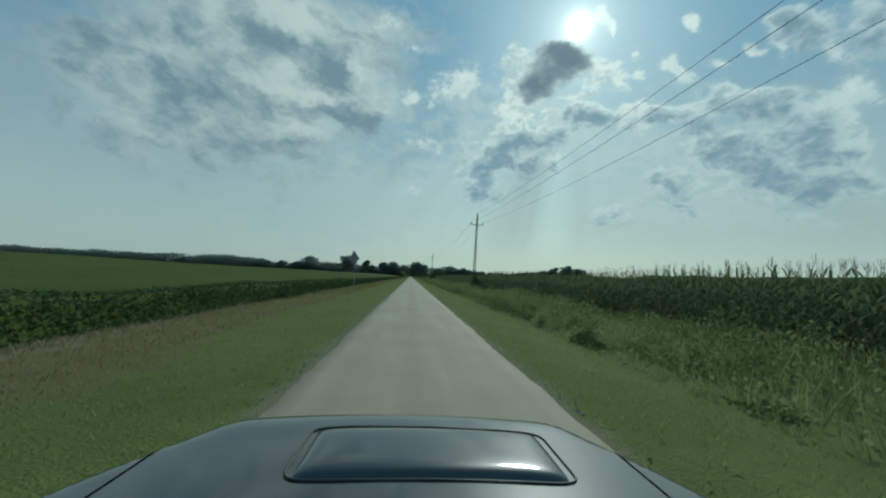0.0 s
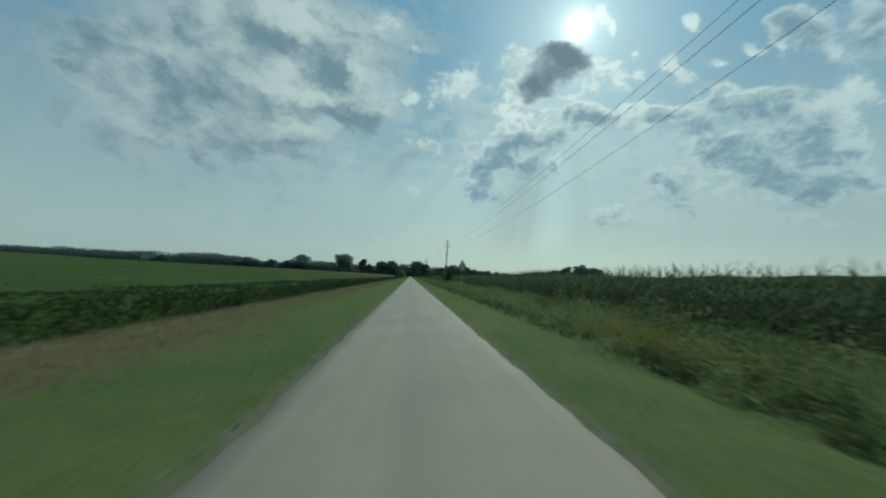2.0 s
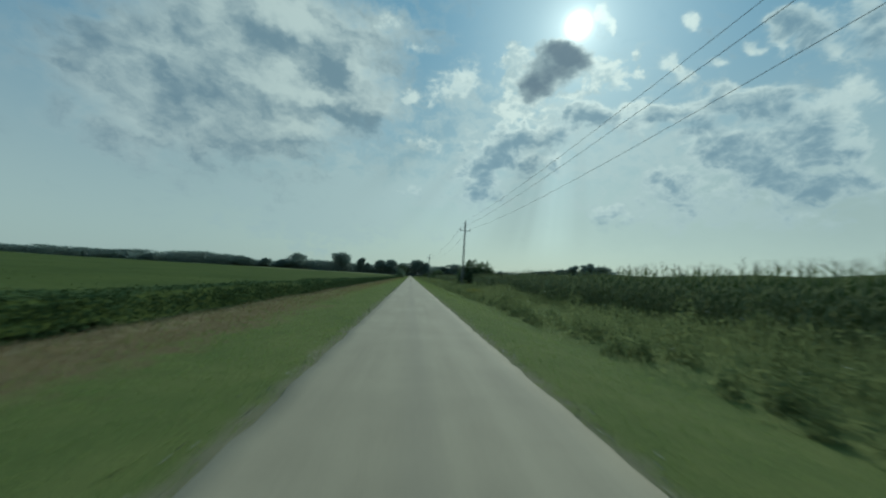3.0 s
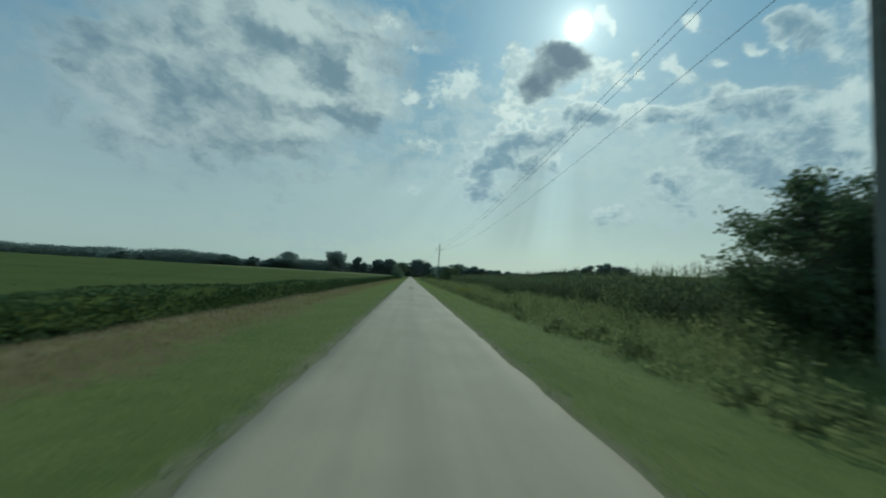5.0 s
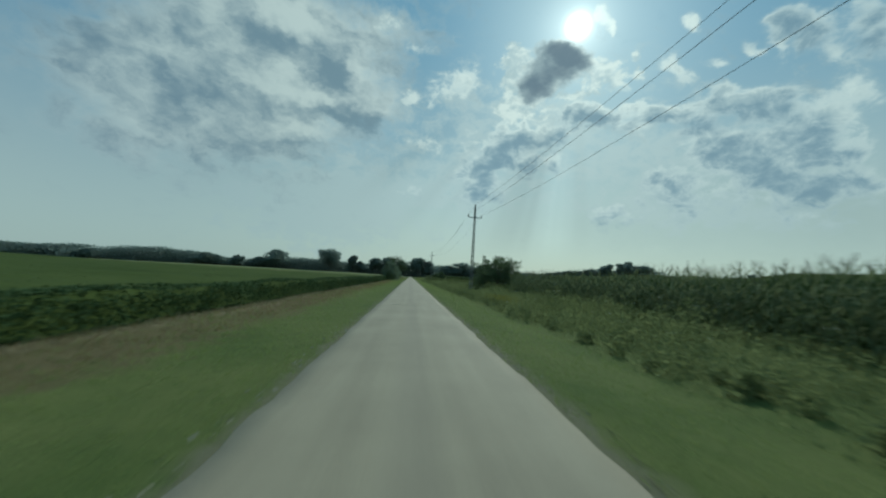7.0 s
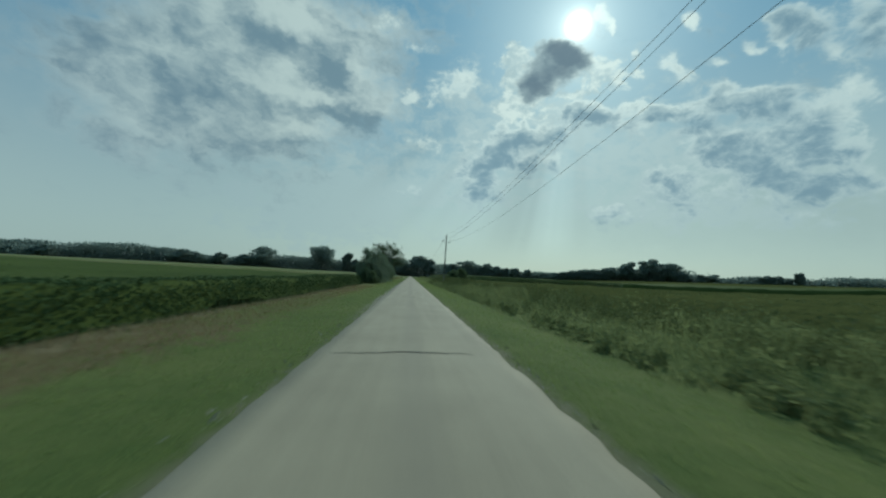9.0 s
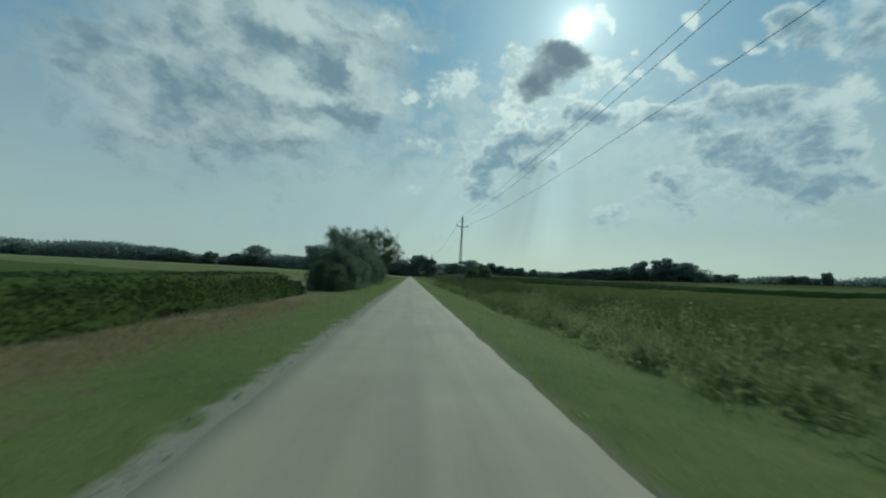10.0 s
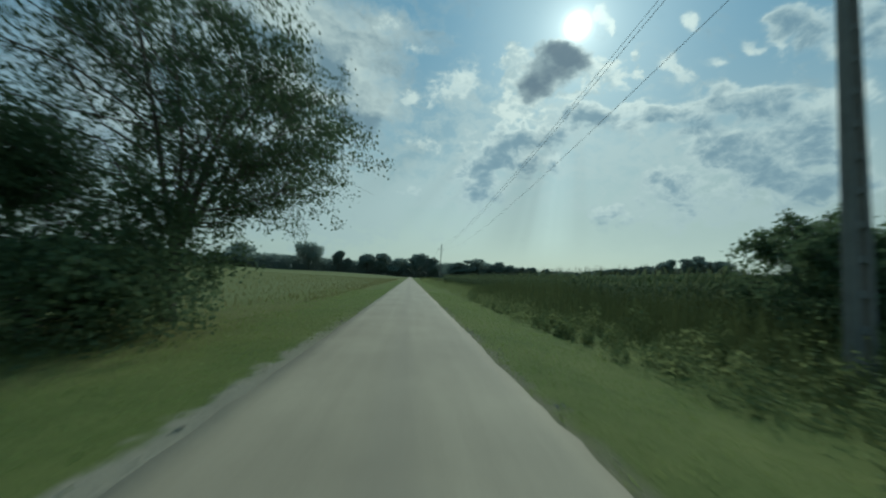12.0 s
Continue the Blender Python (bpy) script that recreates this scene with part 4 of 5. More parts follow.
# ---------------------------------------------------------------- trees
def grow(r, height, spread, stems, bare=0.25, limbs=8, twigs=5, fork=0.0):
    """Branch tubes and the points where leaves sit. stems > 1: a bush that forks at the ground."""
    tubes, tips = [], []
    foot = np.array([0.0, 0.0, fork * height])
    if fork:
        u = np.linspace(0, 1, 5)[:, None]
        tubes.append(tube(u * (foot + np.array([0, 0, 0.03 * height])), 0.024 * height * (1 - 0.35 * u[:, 0]), 10))
    for s in range(stems):
        a = r.random() * 6.28
        lean = 0.0 if stems == 1 else (0.55 if fork else 0.30) * spread
        top = np.array([np.cos(a) * lean * (0.3 + r.random()), np.sin(a) * lean * (0.3 + r.random()), height * (0.72 + 0.2 * r.random())])
        t = np.linspace(0, 1, 7)[:, None]
        trunk = t * top * np.array([1, 1, 1]) + 0.05 * height * t * np.sin(t * 5 + r.random() * 6) * np.array([[np.cos(a + 1), np.sin(a + 1), 0]])
        trunk = foot + trunk * np.array([1, 1, 1 - fork])
        r0 = 0.022 * height / math.sqrt(stems)
        tubes.append(tube(trunk, r0 * (1 - 0.85 * t[:, 0]) + 0.01, 8))
        for k in range(limbs):
            f = bare + (1 - bare) * (k + r.random()) / limbs
            i = min(int(f * 6), 5)
            at = trunk[i] + (trunk[i + 1] - trunk[i]) * (f * 6 - i)
            b = k * 2.4 + r.random() * 1.5
            reach = spread * (1.05 - 0.55 * abs(f - 0.45) / 0.55) * (0.7 + 0.4 * r.random())
            rise = height * (0.10 + 0.22 * r.random())
            u = np.linspace(0, 1, 5)[:, None]
            limb = at + u * np.array([np.cos(b) * reach, np.sin(b) * reach, 0]) + (u ** 1.5) * np.array([0, 0, rise])
            limb += 0.06 * reach * np.sin(u * 7 + r.random() * 6) * r.standard_normal(3)
            lr = r0 * 0.42 * (1 - 0.5 * f)
            tubes.append(tube(limb, lr * (1 - 0.85 * u[:, 0]) + 0.006, 5))
            for q in range(twigs):
                g = 0.30 + 0.70 * (q + r.random()) / twigs
                j = min(int(g * 4), 3)
                p = limb[j] + (limb[j + 1] - limb[j]) * (g * 4 - j)
                d = r.standard_normal(3) + np.array([np.cos(b), np.sin(b), 0.35])
                d /= np.linalg.norm(d)
                tw = reach * (0.22 + 0.26 * r.random())
                e = p + d * tw + np.array([0, 0, 0.1 * tw])
                m = (p + e) / 2 + 0.12 * tw * r.standard_normal(3)
                tubes.append(tube([p, m, e], [lr * 0.35 + 0.004, lr * 0.2 + 0.003, 0.003], 4))
                for w in (0.35, 0.6, 0.85, 1.0):
                    tips.append(p + (e - p) * w)
    return tubes, np.array(tips)


def tree(name, x, y, height, spread, stems, count, leaf, material, seed, label, category, group="", clump=0.42, bare=0.2, limbs=9, twigs=6, skirt=0, round_top=0.35, fork=0.0):
    r = np.random.default_rng(seed)
    z = float(ground_z(x, y))
    ob = thing(name, Matrix.Translation((x, y, z - 0.05)), label, category, group)
    tubes, tips = grow(r, height, spread, stems, bare, limbs, twigs, fork)
    fit = np.array([*(2 * [spread / np.percentile(np.hypot(tips[:, 0], tips[:, 1]), 97)]), height / np.percentile(tips[:, 2], 99.7)])
    dome = lambda p: p * fit * np.column_stack([np.ones((len(p), 2)), 1 - round_top * np.clip((p[:, 0] ** 2 + p[:, 1] ** 2) * (fit[0] / spread) ** 2, 0, 1.3)])
    tubes, tips = [(dome(v), f) for v, f in tubes], dome(tips)
    part("trunk", raw_mesh("trunk", *join(tubes), smooth=True), BARK, ob)
    c = tips[r.integers(0, len(tips), count)] + clump * np.clip(r.standard_normal((count, 3)), -1.6, 1.6) * (0.4 + 0.8 * r.random((count, 1)))
    if skirt:
        a, q = r.random(skirt) * 6.28, np.sqrt(r.random(skirt)) * spread * 0.97
        low = np.stack([np.cos(a) * q, np.sin(a) * q, height * 0.42 * r.random(skirt)], -1)
        c = np.concatenate([c, low])
    c = c[(c[:, 2] > 0.02) & (np.hypot(c[:, 0], c[:, 1]) < spread * 1.22)]
    part("crown", raw_mesh("crown", *leaves(c, leaf, r)), material, ob)
    return ob


tree("willow_bush", -6.8, 323.5, 6.4, 3.0, 7, 46000, 0.073, WILLOW, 21, "dense grey-green willow bush beside the lane", "bush", "roadside trees", 0.22, 0.08, 10, 8, 13000)
tree("willow_bush", -6.7, 319.4, 4.1, 2.2, 6, 24000, 0.073, WILLOW, 26, "low grey-green willow bush at the end of the crop", "bush", "roadside trees", 0.2, 0.06, 8, 6, 7000)
tree("elder_bush", -6.6, 316.2, 2.5, 1.6, 5, 11000, 0.07, LEAF, 27, "small dark leafy shrub at the end of the crop", "bush", "roadside trees", 0.2, 0.05, 7, 5, 3500)
tree("willow_bush", -6.4, 335.2, 5.9, 2.8, 7, 46000, 0.073, WILLOW, 22, "rounded grey-green willow bush next to a thin tree", "bush", "roadside trees", 0.22, 0.10, 10, 8, 6500)
tree("roadside_tree", -6.3, 348.4, 9.9, 4.9, 8, 50000, 0.066, WALNUT, 23, "tall thin-leaved tree with sparse crown over the verge", "tree", "roadside trees", 0.22, 0.1, 10, 7, 0, 0.22, 0.2)
tree("elder_bush", -7.2, 345.8, 4.4, 3.3, 6, 30000, 0.075, LEAF, 24, "dark leafy shrub under a thin tree", "bush", "roadside trees", 0.3, 0.05, 8, 6, 7000)
for bx, by, bh, bs, seed in ((10.7, 155.8, 5.6, 2.3, 31), (13.4, 156.6, 5.4, 2.9, 34), (12.2, 254.6, 5.3, 3.9, 32), (10.3, 345.2, 3.6, 1.6, 33), (12.2, 347.8, 4.4, 2.1, 36)):
    tree("pole_shrub", bx, by, bh, bs, 8, int(7000 + 1450 * bs * bs), 0.088, LEAF, seed, "dark green shrub grown up round a power pole", "bush", "shrubs at the poles", 0.15, 0.1, 9, 7, 3500, 0.2)
tree("pole_shrub", 10.05, 53.9, 2.3, 0.7, 4, 3600, 0.08, LEAF, 35, "small shrub at the foot of a power pole", "bush", "shrubs at the poles", 0.2, 0.05, 5, 5, 600)


def far_tree(x, y, top, width, seed, label="dark distant broadleaved tree at the field edge", bare=0.26):
    r = np.random.default_rng(seed)
    z = float(ground_z(x, y))
    h = max(top - z, 6.0)
    ob = thing("far_tree", Matrix.Translation((x, y, z - 0.6)), label, "tree", "distant trees")
    rad = width * 0.63
    trunk = [tube([(0, 0, 0), (0.2, 0, h * 0.45), (0, 0.2, h * 0.8)], [0.45, 0.35, 0.1], 6)]
    lobes = []
    for k in range(16):
        a, f = k * 2.4 + r.random(), bare + (0.90 - bare) * (k + r.random()) / 16
        reach = rad * math.sqrt(max(0.05, 1 - ((f - 0.5 * (bare + 0.9)) / (0.62 * (1.0 - bare))) ** 2))
        q = reach * 0.72 * r.random() ** 0.5
        lobes.append((np.cos(a) * q, np.sin(a) * q, h * f, rad * (0.30 + 0.22 * r.random()), h * (0.08 + 0.06 * r.random())))
        trunk.append(tube([(0, 0, h * f * 0.6), (np.cos(a) * q, np.sin(a) * q, h * f)], [0.3, 0.08], 4))
    part("trunk", raw_mesh("trunk", *join(trunk)), BARK, ob)
    cs = []
    for lx, ly, lz, lr, lh in lobes:
        d = r.standard_normal((420, 3))
        d /= np.linalg.norm(d, axis=1)[:, None]
        d *= (0.5 + 0.55 * r.random((420, 1)))
        cs.append(d * np.array([lr, lr, lh]) + np.array([lx, ly, lz]))
    c = np.concatenate(cs)
    c[:, 2] = np.clip(c[:, 2], 0.3, h)
    # crown colour has the distance haze mixed into it
    part("crown", raw_mesh("crown", *leaves(c, 1.15, r, 0.1, 0.7)), HAZED_WOODS, ob)
    return ob


FAR_LEFT = [(-438, 720, 18.4, 21), (-336, 801, 24.4, 38), (-320, 811, 21.0, 23), (-293, 826, 23.5, 20), (-265, 840, 23.3, 20), (-240, 851, 39.0, 48),
            (-154, 880, 46.3, 40), (-112, 888, 36.8, 17), (-97, 891, 26.3, 14), (-69, 895, 34.3, 24), (-46, 897, 38.4, 25), (-20, 899, 29.8, 41),
            (12, 899, 39.8, 29), (35, 898, 34.5, 22)]
FAR_RIGHT = [(68, 830, 25.0, 27), (93, 826, 30.6, 31), (119, 821, 27.2, 23), (135, 817, 24.3, 20), (154, 812, 21.5, 19), (168, 808, 22.1, 14),
             (186, 802, 20.2, 12), (219, 789, 17.2, 28), (239, 780, 19.8, 21), (255, 772, 23.0, 24), (272, 763, 24.5, 26), (293, 751, 28.6, 22),
             (312, 739, 36.5, 25), (335, 722, 40.9, 28), (352, 709, 36.5, 29), (366, 698, 22.6, 16), (385, 680, 22.0, 24), (422, 641, 21.6, 14),
             (430, 632, 21.3, 11), (438, 622, 19.2, 7)]
for k, (fx, fy, ft, fw) in enumerate(FAR_LEFT + FAR_RIGHT):
    far_tree(fx, fy, ft, fw, 100 + k, bare=0.44 if k in (6, 7, 9, 12) else 0.2)
far_tree(441, 617, 26.4, 7, 190, "single slender distant tree standing above a hedge")


def woods(name, stretches, seed, label):
    """Continuous far woods: (x0, y0, x1, y1, top0, top1) stretches filled with clumps."""
    r = np.random.default_rng(seed)
    cs = []
    for x0, y0, x1, y1, t0, t1 in stretches:
        ln = math.hypot(x1 - x0, y1 - y0)
        n = int(ln * 150)
        f = r.random(n)
        x = x0 + (x1 - x0) * f + 8 * r.standard_normal(n)
        y = y0 + (y1 - y0) * f + 8 * r.standard_normal(n)
        g = ground_z(x, y)
        top = (t0 + (t1 - t0) * f) + 1.8 * wave(f * ln, 0 * f, 0.13) + 1.2 * wave(f * ln, 4 + 0 * f, 0.3)
        cs.append(np.stack([x, y, g - 2.0 + np.maximum(top - g + 2.0, 4.0) * r.random(n) ** 1.15], -1))
    ob = part(name, raw_mesh(name, *leaves(np.concatenate(cs), 1.25, r, 0.1, 0.7)), HAZED_WOODS)
    return tagged(ob, label, "woods", kind="stuff")


woods("far_woods", [(-1000, 60, -950, 250, 26, 26), (-691, 544, -662, 579, 14, 17), (-662, 579, -633, 610, 17, 17), (-633, 610, -603, 640, 17, 16),
                    (-603, 640, -566, 673, 16, 19), (-566, 673, -537, 696, 19, 18), (-537, 696, -465, 747, 18, 24), (-460, 718, -448, 730, 13, 15),
                    (-448, 730, -434, 744, 15, 19), (-434, 744, -418, 759, 19, 23), (-418, 759, -393, 779, 23, 26), (-393, 779, -362, 801, 26, 24),
                    (-362, 801, -320, 828, 24, 16), (-320, 828, -281, 849, 16, 16), (-281, 849, -214, 877, 16, 24), (-214, 877, -163, 893, 24, 25),
                    (-163, 893, -88, 908, 25, 21), (-88, 908, 75, 910, 21, 24)], 7,
      "dark line of distant woods beyond the crop field")
woods("far_woods", [(58, 846, 123, 836, 21, 20), (123, 836, 201, 813, 20, 15), (201, 813, 269, 782, 15, 19), (269, 782, 309, 759, 19, 25),
                    (309, 759, 372, 712, 25, 27), (372, 712, 384, 702, 27, 16), (384, 702, 405, 682, 16, 15), (405, 682, 416, 670, 15, 15),
                    (416, 670, 425, 661, 15, 18), (425, 661, 448, 633, 18, 19), (448, 633, 452, 628, 19, 16), (458, 621, 463, 614, 13, 16),
                    (463, 614, 469, 606, 16, 15), (469, 606, 472, 601, 15, 19), (472, 601, 489, 576, 19, 21), (520, 600, 800, 150, 20, 22)], 8,
      "low distant hedge and woods on the horizon")


# ---------------------------------------------------------------- power line
POLES = [(10.3, -46.0), (9.74, 53.75), (9.14, 153.7), (8.1, 252.4), (7.92, 343.8), (9.2, 446.0), (9.6, 548.0), (9.9, 650.0), (10.0, 750.0)]
POLE_H, ARM_Z, ARM = 12.0, 10.15, 0.95


def beam(p0, p1, w0, w1, depth0, depth1):
    """A tapering square bar between two points; widths across x, depths along y."""
    v = []
    for p, w, d in ((p0, w0, depth0), (p1, w1, depth1)):
        v += [(p[0] - w, p[1] - d, p[2]), (p[0] + w, p[1] - d, p[2]), (p[0] + w, p[1] + d, p[2]), (p[0] - w, p[1] + d, p[2])]
    bm = bmesh.new()
    vs = [bm.verts.new(c) for c in v]
    for f in ((3, 2, 1, 0), (4, 5, 6, 7), (0, 1, 5, 4), (1, 2, 6, 5), (2, 3, 7, 6), (3, 0, 4, 7)):
        bm.faces.new([vs[i] for i in f])
    bmesh.ops.bevel(bm, geom=bm.edges[:], offset=0.012, segments=1, affect="EDGES")
    return bm


def power_pole():
    ob = thing("power_pole", Matrix.Identity(4), "tapered pierced concrete power pole with a steel crossarm", "power pole", "power line poles")
    half = lambda z: 0.24 - 0.13 * z / POLE_H
    for s in (-1, 1):
        part("chord", beam((s * (half(0) - 0.06), 0, -0.6), (s * (half(POLE_H - 0.3) - 0.05), 0, POLE_H - 0.3), 0.06, 0.05, 0.10, 0.075), CONCRETE, ob)
    z = 0.5
    while z < POLE_H - 1.2:
        part("rung", box((2 * half(z) - 0.2, 0.12, 0.14), (0, 0, z), 0.01), CONCRETE, ob)
        z += 0.62
    part("head", beam((0, 0, POLE_H - 1.3), (0, 0, POLE_H - 0.28), 0.09, 0.07, 0.09, 0.07), CONCRETE, ob)
    arm = box((2 * ARM, 0.09, 0.10), (0, -0.12, ARM_Z), 0.01)
    part("crossarm", arm, STEEL, ob, "steel crossarm")
    part("clamp", box((0.34, 0.05, 0.16), (0, -0.185, ARM_Z), 0.01), STEEL, ob)
    shape = [(0.0, 0.0), (0.03, 0.0), (0.03, 0.08), (0.075, 0.10), (0.04, 0.14), (0.085, 0.17), (0.045, 0.21), (0.075, 0.24), (0.05, 0.29), (0.03, 0.32), (0.0, 0.33)]
    pin = raw_mesh("insulator", *lathe(shape, 12), smooth=True)
    for px, py, pz in ((-ARM + 0.06, -0.12, ARM_Z + 0.05), (ARM - 0.06, -0.12, ARM_Z + 0.05), (0, 0, POLE_H - 0.29)):
        part("insulator", pin, CERAMIC, ob, "brown porcelain insulator").location = (px, py, pz)
    return ob


first_pole = power_pole()
POLE_LEAN = 0.9
tops = []
for k, (x, y) in enumerate(POLES):
    m = Matrix.Translation((x, y, float(ground_z(x, y)))) @ pose(0, 0, 0, 0, POLE_LEAN, 2 * math.sin(y * 3))
    if k:
        copy_thing(first_pole, m)
    else:
        first_pole.matrix_world = m
    tops.append(m)


def cable(dx, dz, sag):
    ob = thing("power_cable", Matrix.Translation(tops[0] @ Vector((dx, 0, dz))), "thin bare power cable strung from pole to pole", "cable", "power cables")
    for a, b in zip(tops[:-1], tops[1:]):
        p, q = a @ Vector((dx, 0, dz)) - ob.location, b @ Vector((dx, 0, dz)) - ob.location
        t = np.linspace(0, 1, 25)
        line = np.array(p)[None] * (1 - t)[:, None] + np.array(q)[None] * t[:, None]
        line[:, 2] -= sag * 4 * t * (1 - t)
        part("span", raw_mesh("span", *tube(line, np.full(25, 0.010), 5), smooth=True), WIRE, ob)


cable(-ARM + 0.06, ARM_Z + 0.37, 1.9)
cable(ARM - 0.06, ARM_Z + 0.37, 2.1)
cable(0.0, POLE_H + 0.02, 1.95)


# ---------------------------------------------------------------- road signs
def triangle(side, thick, rounding=0.04):
    h = side * 0.866
    bm = bmesh.new()
    corners = [(-side / 2, 0), (side / 2, 0), (0, h)]
    centre = Vector((0, h / 3))
    ring = []
    for cx, cz in corners:
        c = Vector((cx, cz))
        inward = (centre - c).normalized()
        o = c + inward * rounding * 2
        base = math.atan2(-inward.y, -inward.x)
        for k in (-60, -30, 0, 30, 60):
            a = base + radians(k)
            ring.append((o.x + math.cos(a) * rounding, o.y + math.sin(a) * rounding))
    front = [bm.verts.new((x, -thick / 2, z)) for x, z in ring]
    back = [bm.verts.new((x, thick / 2, z)) for x, z in ring]
    bm.faces.new(front)
    bm.faces.new(back[::-1])
    n = len(ring)
    for i in range(n):
        bm.faces.new([front[i], back[i], back[(i + 1) % n], front[(i + 1) % n]])
    bmesh.ops.recalc_face_normals(bm, faces=bm.faces[:])
    return bm


def road_sign(x, y, facing, label, bottom, twist=0.0, lean=0.0):
    z = float(ground_z(x, y))
    ob = thing("road_sign", Matrix.Translation((x, y, z)) @ pose(0, 0, 0, 0, lean, 0) @ pose(0, 0, 0, 0, 0, facing + twist), label, "road sign", "warning signs")
    side = 0.90
    v, f = tube([(0, 0.05, -0.4), (0, 0.05, bottom + 0.62)], [0.03, 0.03], 12)
    part("post", raw_mesh("post", v, f, smooth=True), STEEL, ob, "grey steel post")
    bm = triangle(side, 0.012)
    bmesh.ops.translate(bm, verts=bm.verts, vec=(0, 0, bottom))
    plate = part("plate", bm, SIGN_BACK, ob, "triangular sheet-metal plate")
    bm = triangle(side - 0.02, 0.004)
    bmesh.ops.translate(bm, verts=bm.verts, vec=(0, -0.010, bottom + 0.006))
    part("border", bm, SIGN_RED, plate, "faded red border")
    bm = triangle(side - 0.22, 0.004, 0.025)
    bmesh.ops.translate(bm, verts=bm.verts, vec=(0, -0.016, bottom + 0.066))
    part("field", bm, SIGN_WHITE, plate, "faded white field")
    bm = box((0.05, 0.004, 0.20), (0, -0.022, bottom + 0.29), 0)
    box((0.14, 0.004, 0.045), (0.03, -0.022, bottom + 0.2), 0, bm)
    part("symbol", bm, SIGN_BLACK, plate, "dark worn symbol")
    extra = part("supplementary_plate", box((0.46, 0.012, 0.24), (0, 0, bottom - 0.10), 0.002), SIGN_WHITE if facing < 90 else SIGN_BACK, ob, "small rectangular plate")
    part("marking", box((0.30, 0.003, 0.05), (0, -0.009, bottom - 0.12), 0), SIGN_BLACK, extra)
    for bz in (bottom + 0.12, bottom + 0.42):
        part("bracket", box((0.12, 0.05, 0.03), (0, 0.03, bz), 0.004), STEEL, ob)


road_sign(-4.45, 27.8, 180.0, "grey back of a triangular road sign on a post", 2.55, lean=-4.0)
road_sign(4.75, 94.5, 0.0, "faded triangular warning sign on a steel post", 2.85, -6.0)


# ---------------------------------------------------------------- the car at the start of the drive
def bonnet_z(x, y):
    """Height of the car's skin; y forward from the windscreen foot."""
    z = 0.872 - 0.015 * (y - 0.5) - 0.75 * np.maximum(y - 1.22, 0) ** 1.5
    z = z - 0.045 * (np.abs(x) / 0.75) ** 2
    outline = 0.862 - 0.30 * smooth01(y, 0.75, 1.4)
    return z - 1.1 * np.maximum(np.abs(x) - outline + 0.06, 0) ** 1.35


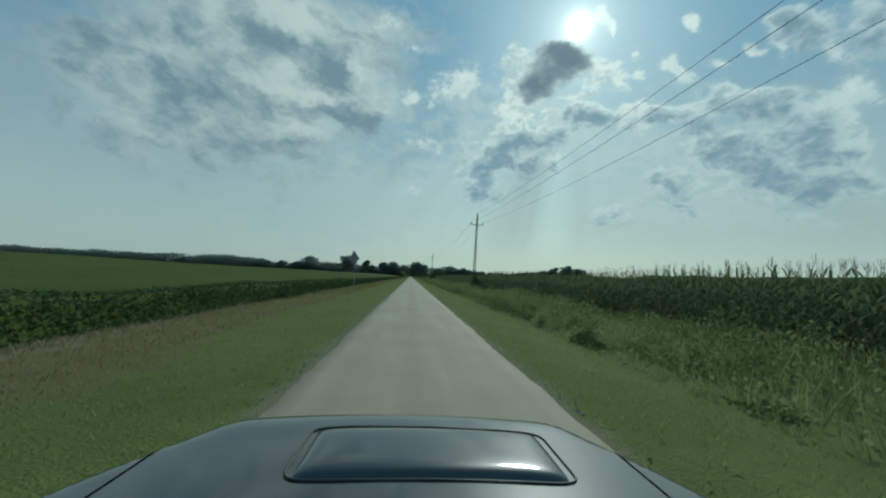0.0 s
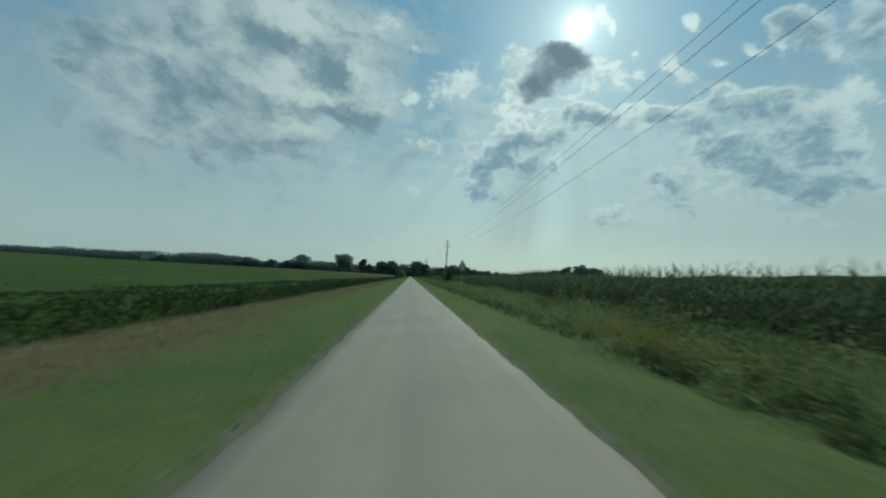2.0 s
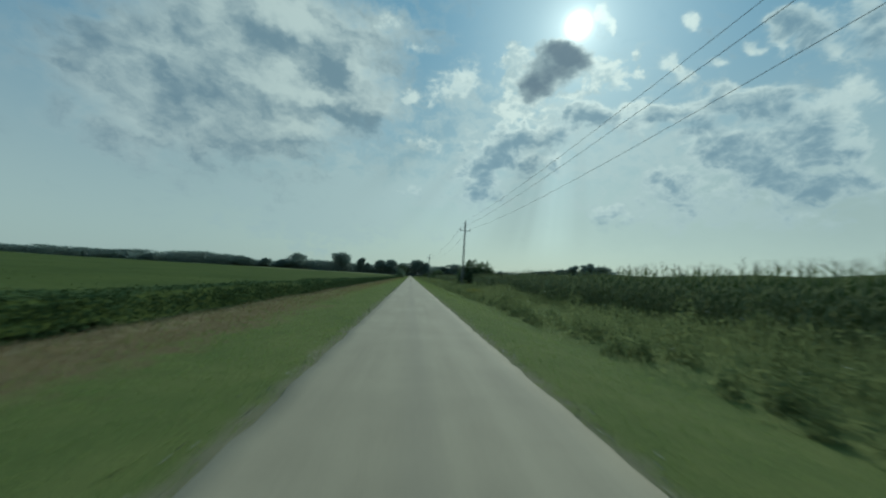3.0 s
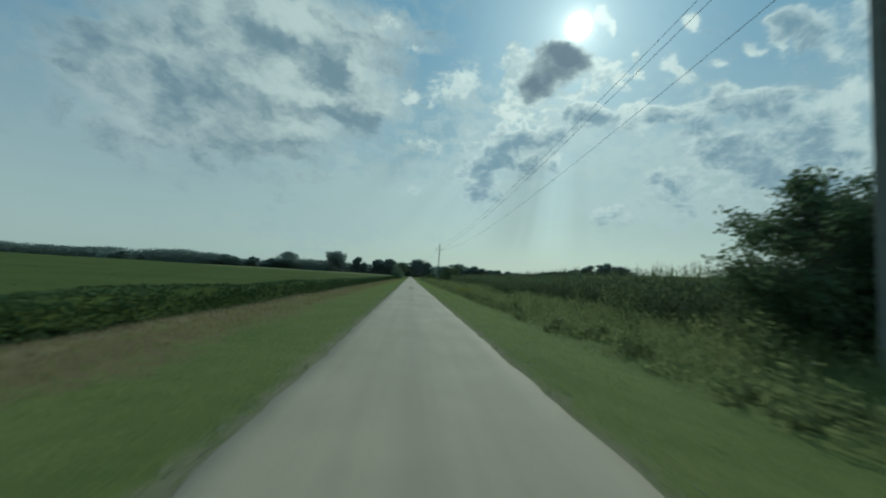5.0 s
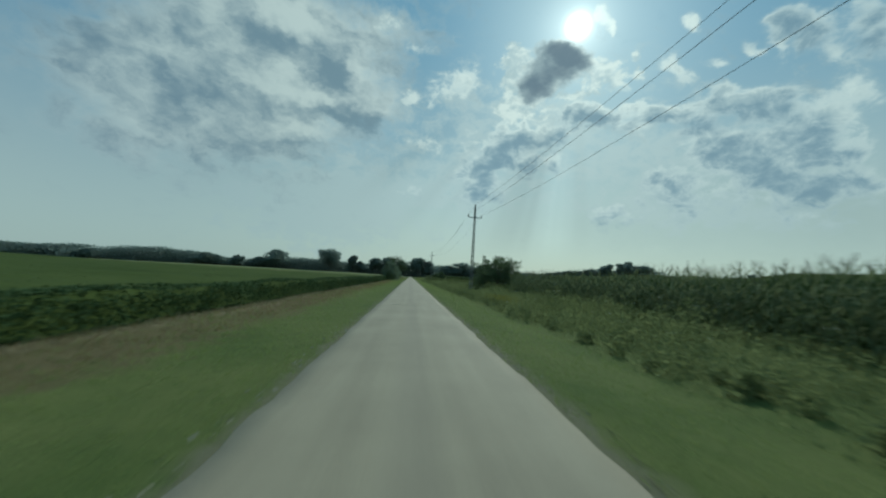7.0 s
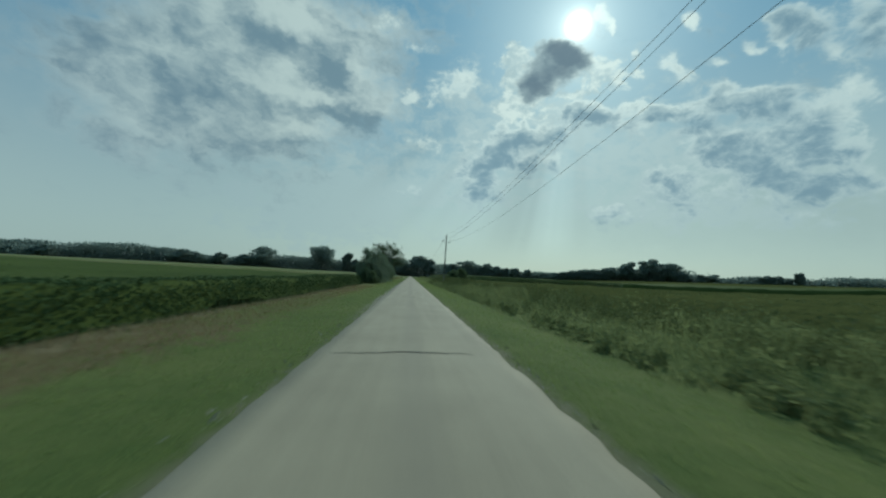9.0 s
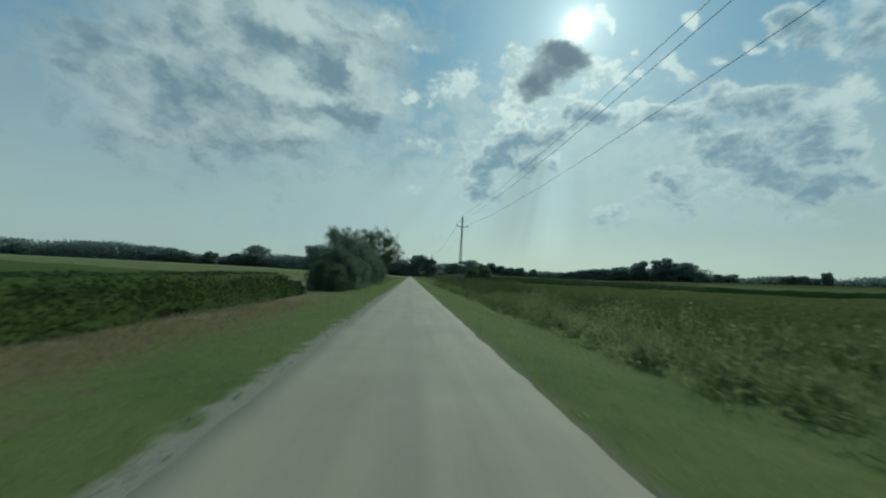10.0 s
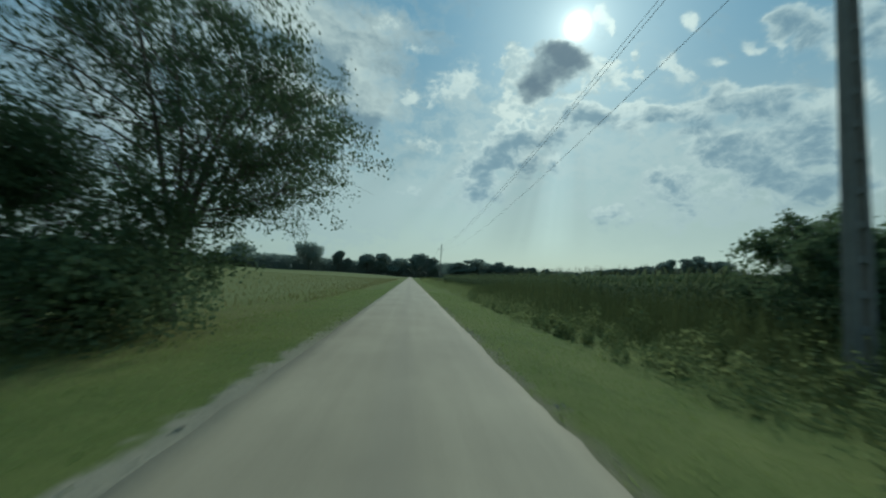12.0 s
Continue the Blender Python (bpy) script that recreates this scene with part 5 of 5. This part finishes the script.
def car():
    ob = thing("car", Matrix.Translation((-0.17, 0.0, 0.03)), "dark blue-grey car with a glossy bonnet and scoop on the lane", "car")
    w, f = sheet(np.linspace(-0.66, 0.66, 41), np.linspace(0.42, 1.55, 37), lambda x, y: bonnet_z(x, y))
    skin = part("bonnet", raw_mesh("bonnet", w, f, smooth=True), PAINT, ob, "glossy dark bonnet")
    # raised scoop with a rounded rim
    gx, gy = np.linspace(-0.345, 0.345, 41) + 0.09, np.linspace(0.86, 1.13, 25)
    v, q = sheet(gx, gy, lambda x, y: bonnet_z(x, y) - 0.006 + 0.024 * np.clip(1 - np.abs((x - 0.09) / 0.345) ** 10, 0, 1) ** 0.5 * np.clip(1 - np.abs((y - 0.995) / 0.135) ** 6, 0, 1) ** 0.5)
    scoop = part("scoop", raw_mesh("scoop", v, q, smooth=True), PAINT, skin, "low raised air scoop")
    a = np.linspace(0, 2 * np.pi, 65)
    c, d = np.cos(a), np.sin(a)
    line = np.stack([0.09 + 0.36 * np.sign(c) * np.abs(c) ** 0.22, 0.997 + 0.148 * np.sign(d) * np.abs(d) ** 0.22], -1)
    z = bonnet_z(line[:, 0], line[:, 1]) + 0.002
    part("seal", raw_mesh("seal", *tube(np.column_stack([line, z]), np.full(len(line), 0.0035), 5), smooth=True), BLACK_PLASTIC, scoop, "black rubber seal")
    for s in (-1, 1):
        v, q = sheet(np.linspace(0.67, 0.86, 12) * s, np.linspace(0.30, 1.62, 40), lambda x, y: bonnet_z(x, np.minimum(y, 1.72)))
        n = len(v)
        rim = v.reshape(40, 12, 3)[:, -1]
        low = rim.copy()
        low[:, 2] = 0.36
        wall = np.concatenate([rim, low])
        i = np.arange(39)
        wq = np.stack([i, i + 1, i + 41, i + 40], -1)
        part("wing", raw_mesh("wing", *join([(v, q), (wall, wq)]), smooth=True), PAINT, ob)
    # nose, bumper and lamps
    bm = box((1.72, 0.24, 0.34), (0, 1.72, 0.42), 0.06)
    part("bumper", bm, PAINT, ob)
    part("grille", box((0.9, 0.04, 0.10), (0, 1.835, 0.48), 0.01), BLACK_PLASTIC, ob, "black grille")
    for s in (-1, 1):
        part("headlight", box((0.34, 0.16, 0.12), (s * 0.60, 1.70, 0.49), 0.03), LAMP_GLASS, ob, "clear headlight cover")
    part("cowl", box((1.45, 0.14, 0.05), (0, 0.36, 0.86), 0.015), BLACK_PLASTIC, ob, "black plastic cowl below the windscreen")
    # washer jets
    for s in (-0.28, 0.22):
        part("washer_jet", box((0.03, 0.02, 0.012), (s, 0.62, float(bonnet_z(s, 0.62)) + 0.004), 0.003), BLACK_PLASTIC, skin)
    # open body tub behind
    for s in (-1, 1):
        part("side_panel", box((0.07, 2.9, 0.55), (s * 0.83, -1.15, 0.60), 0.03), PAINT, ob)
    part("floor_pan", box((1.62, 4.4, 0.06), (0, -0.5, 0.30), 0.01), BLACK_PLASTIC, ob)
    part("rear_deck", box((1.6, 0.5, 0.5), (0, -2.35, 0.60), 0.05), PAINT, ob)
    tyre = raw_mesh("tyre", *lathe([(0.20, -0.09), (0.29, -0.10), (0.315, -0.07), (0.32, 0.0), (0.315, 0.07), (0.29, 0.10), (0.20, 0.09)], 32), smooth=True)
    rim = raw_mesh("rim", *lathe([(0.0, 0.05), (0.05, 0.06), (0.12, 0.03), (0.18, 0.05), (0.205, 0.08), (0.205, -0.08), (0.0, -0.06)], 24), smooth=True)
    for sx in (-1, 1):
        for y in (1.15, -1.45):
            wheel = new("wheel")
            wheel.parent = ob
            wheel.matrix_local = pose(sx * 0.75, y, 0.32, 0, 90 * sx, 0)
            part("tyre", tyre, RUBBER, wheel)
            part("rim", rim, ALLOY, wheel)


car()
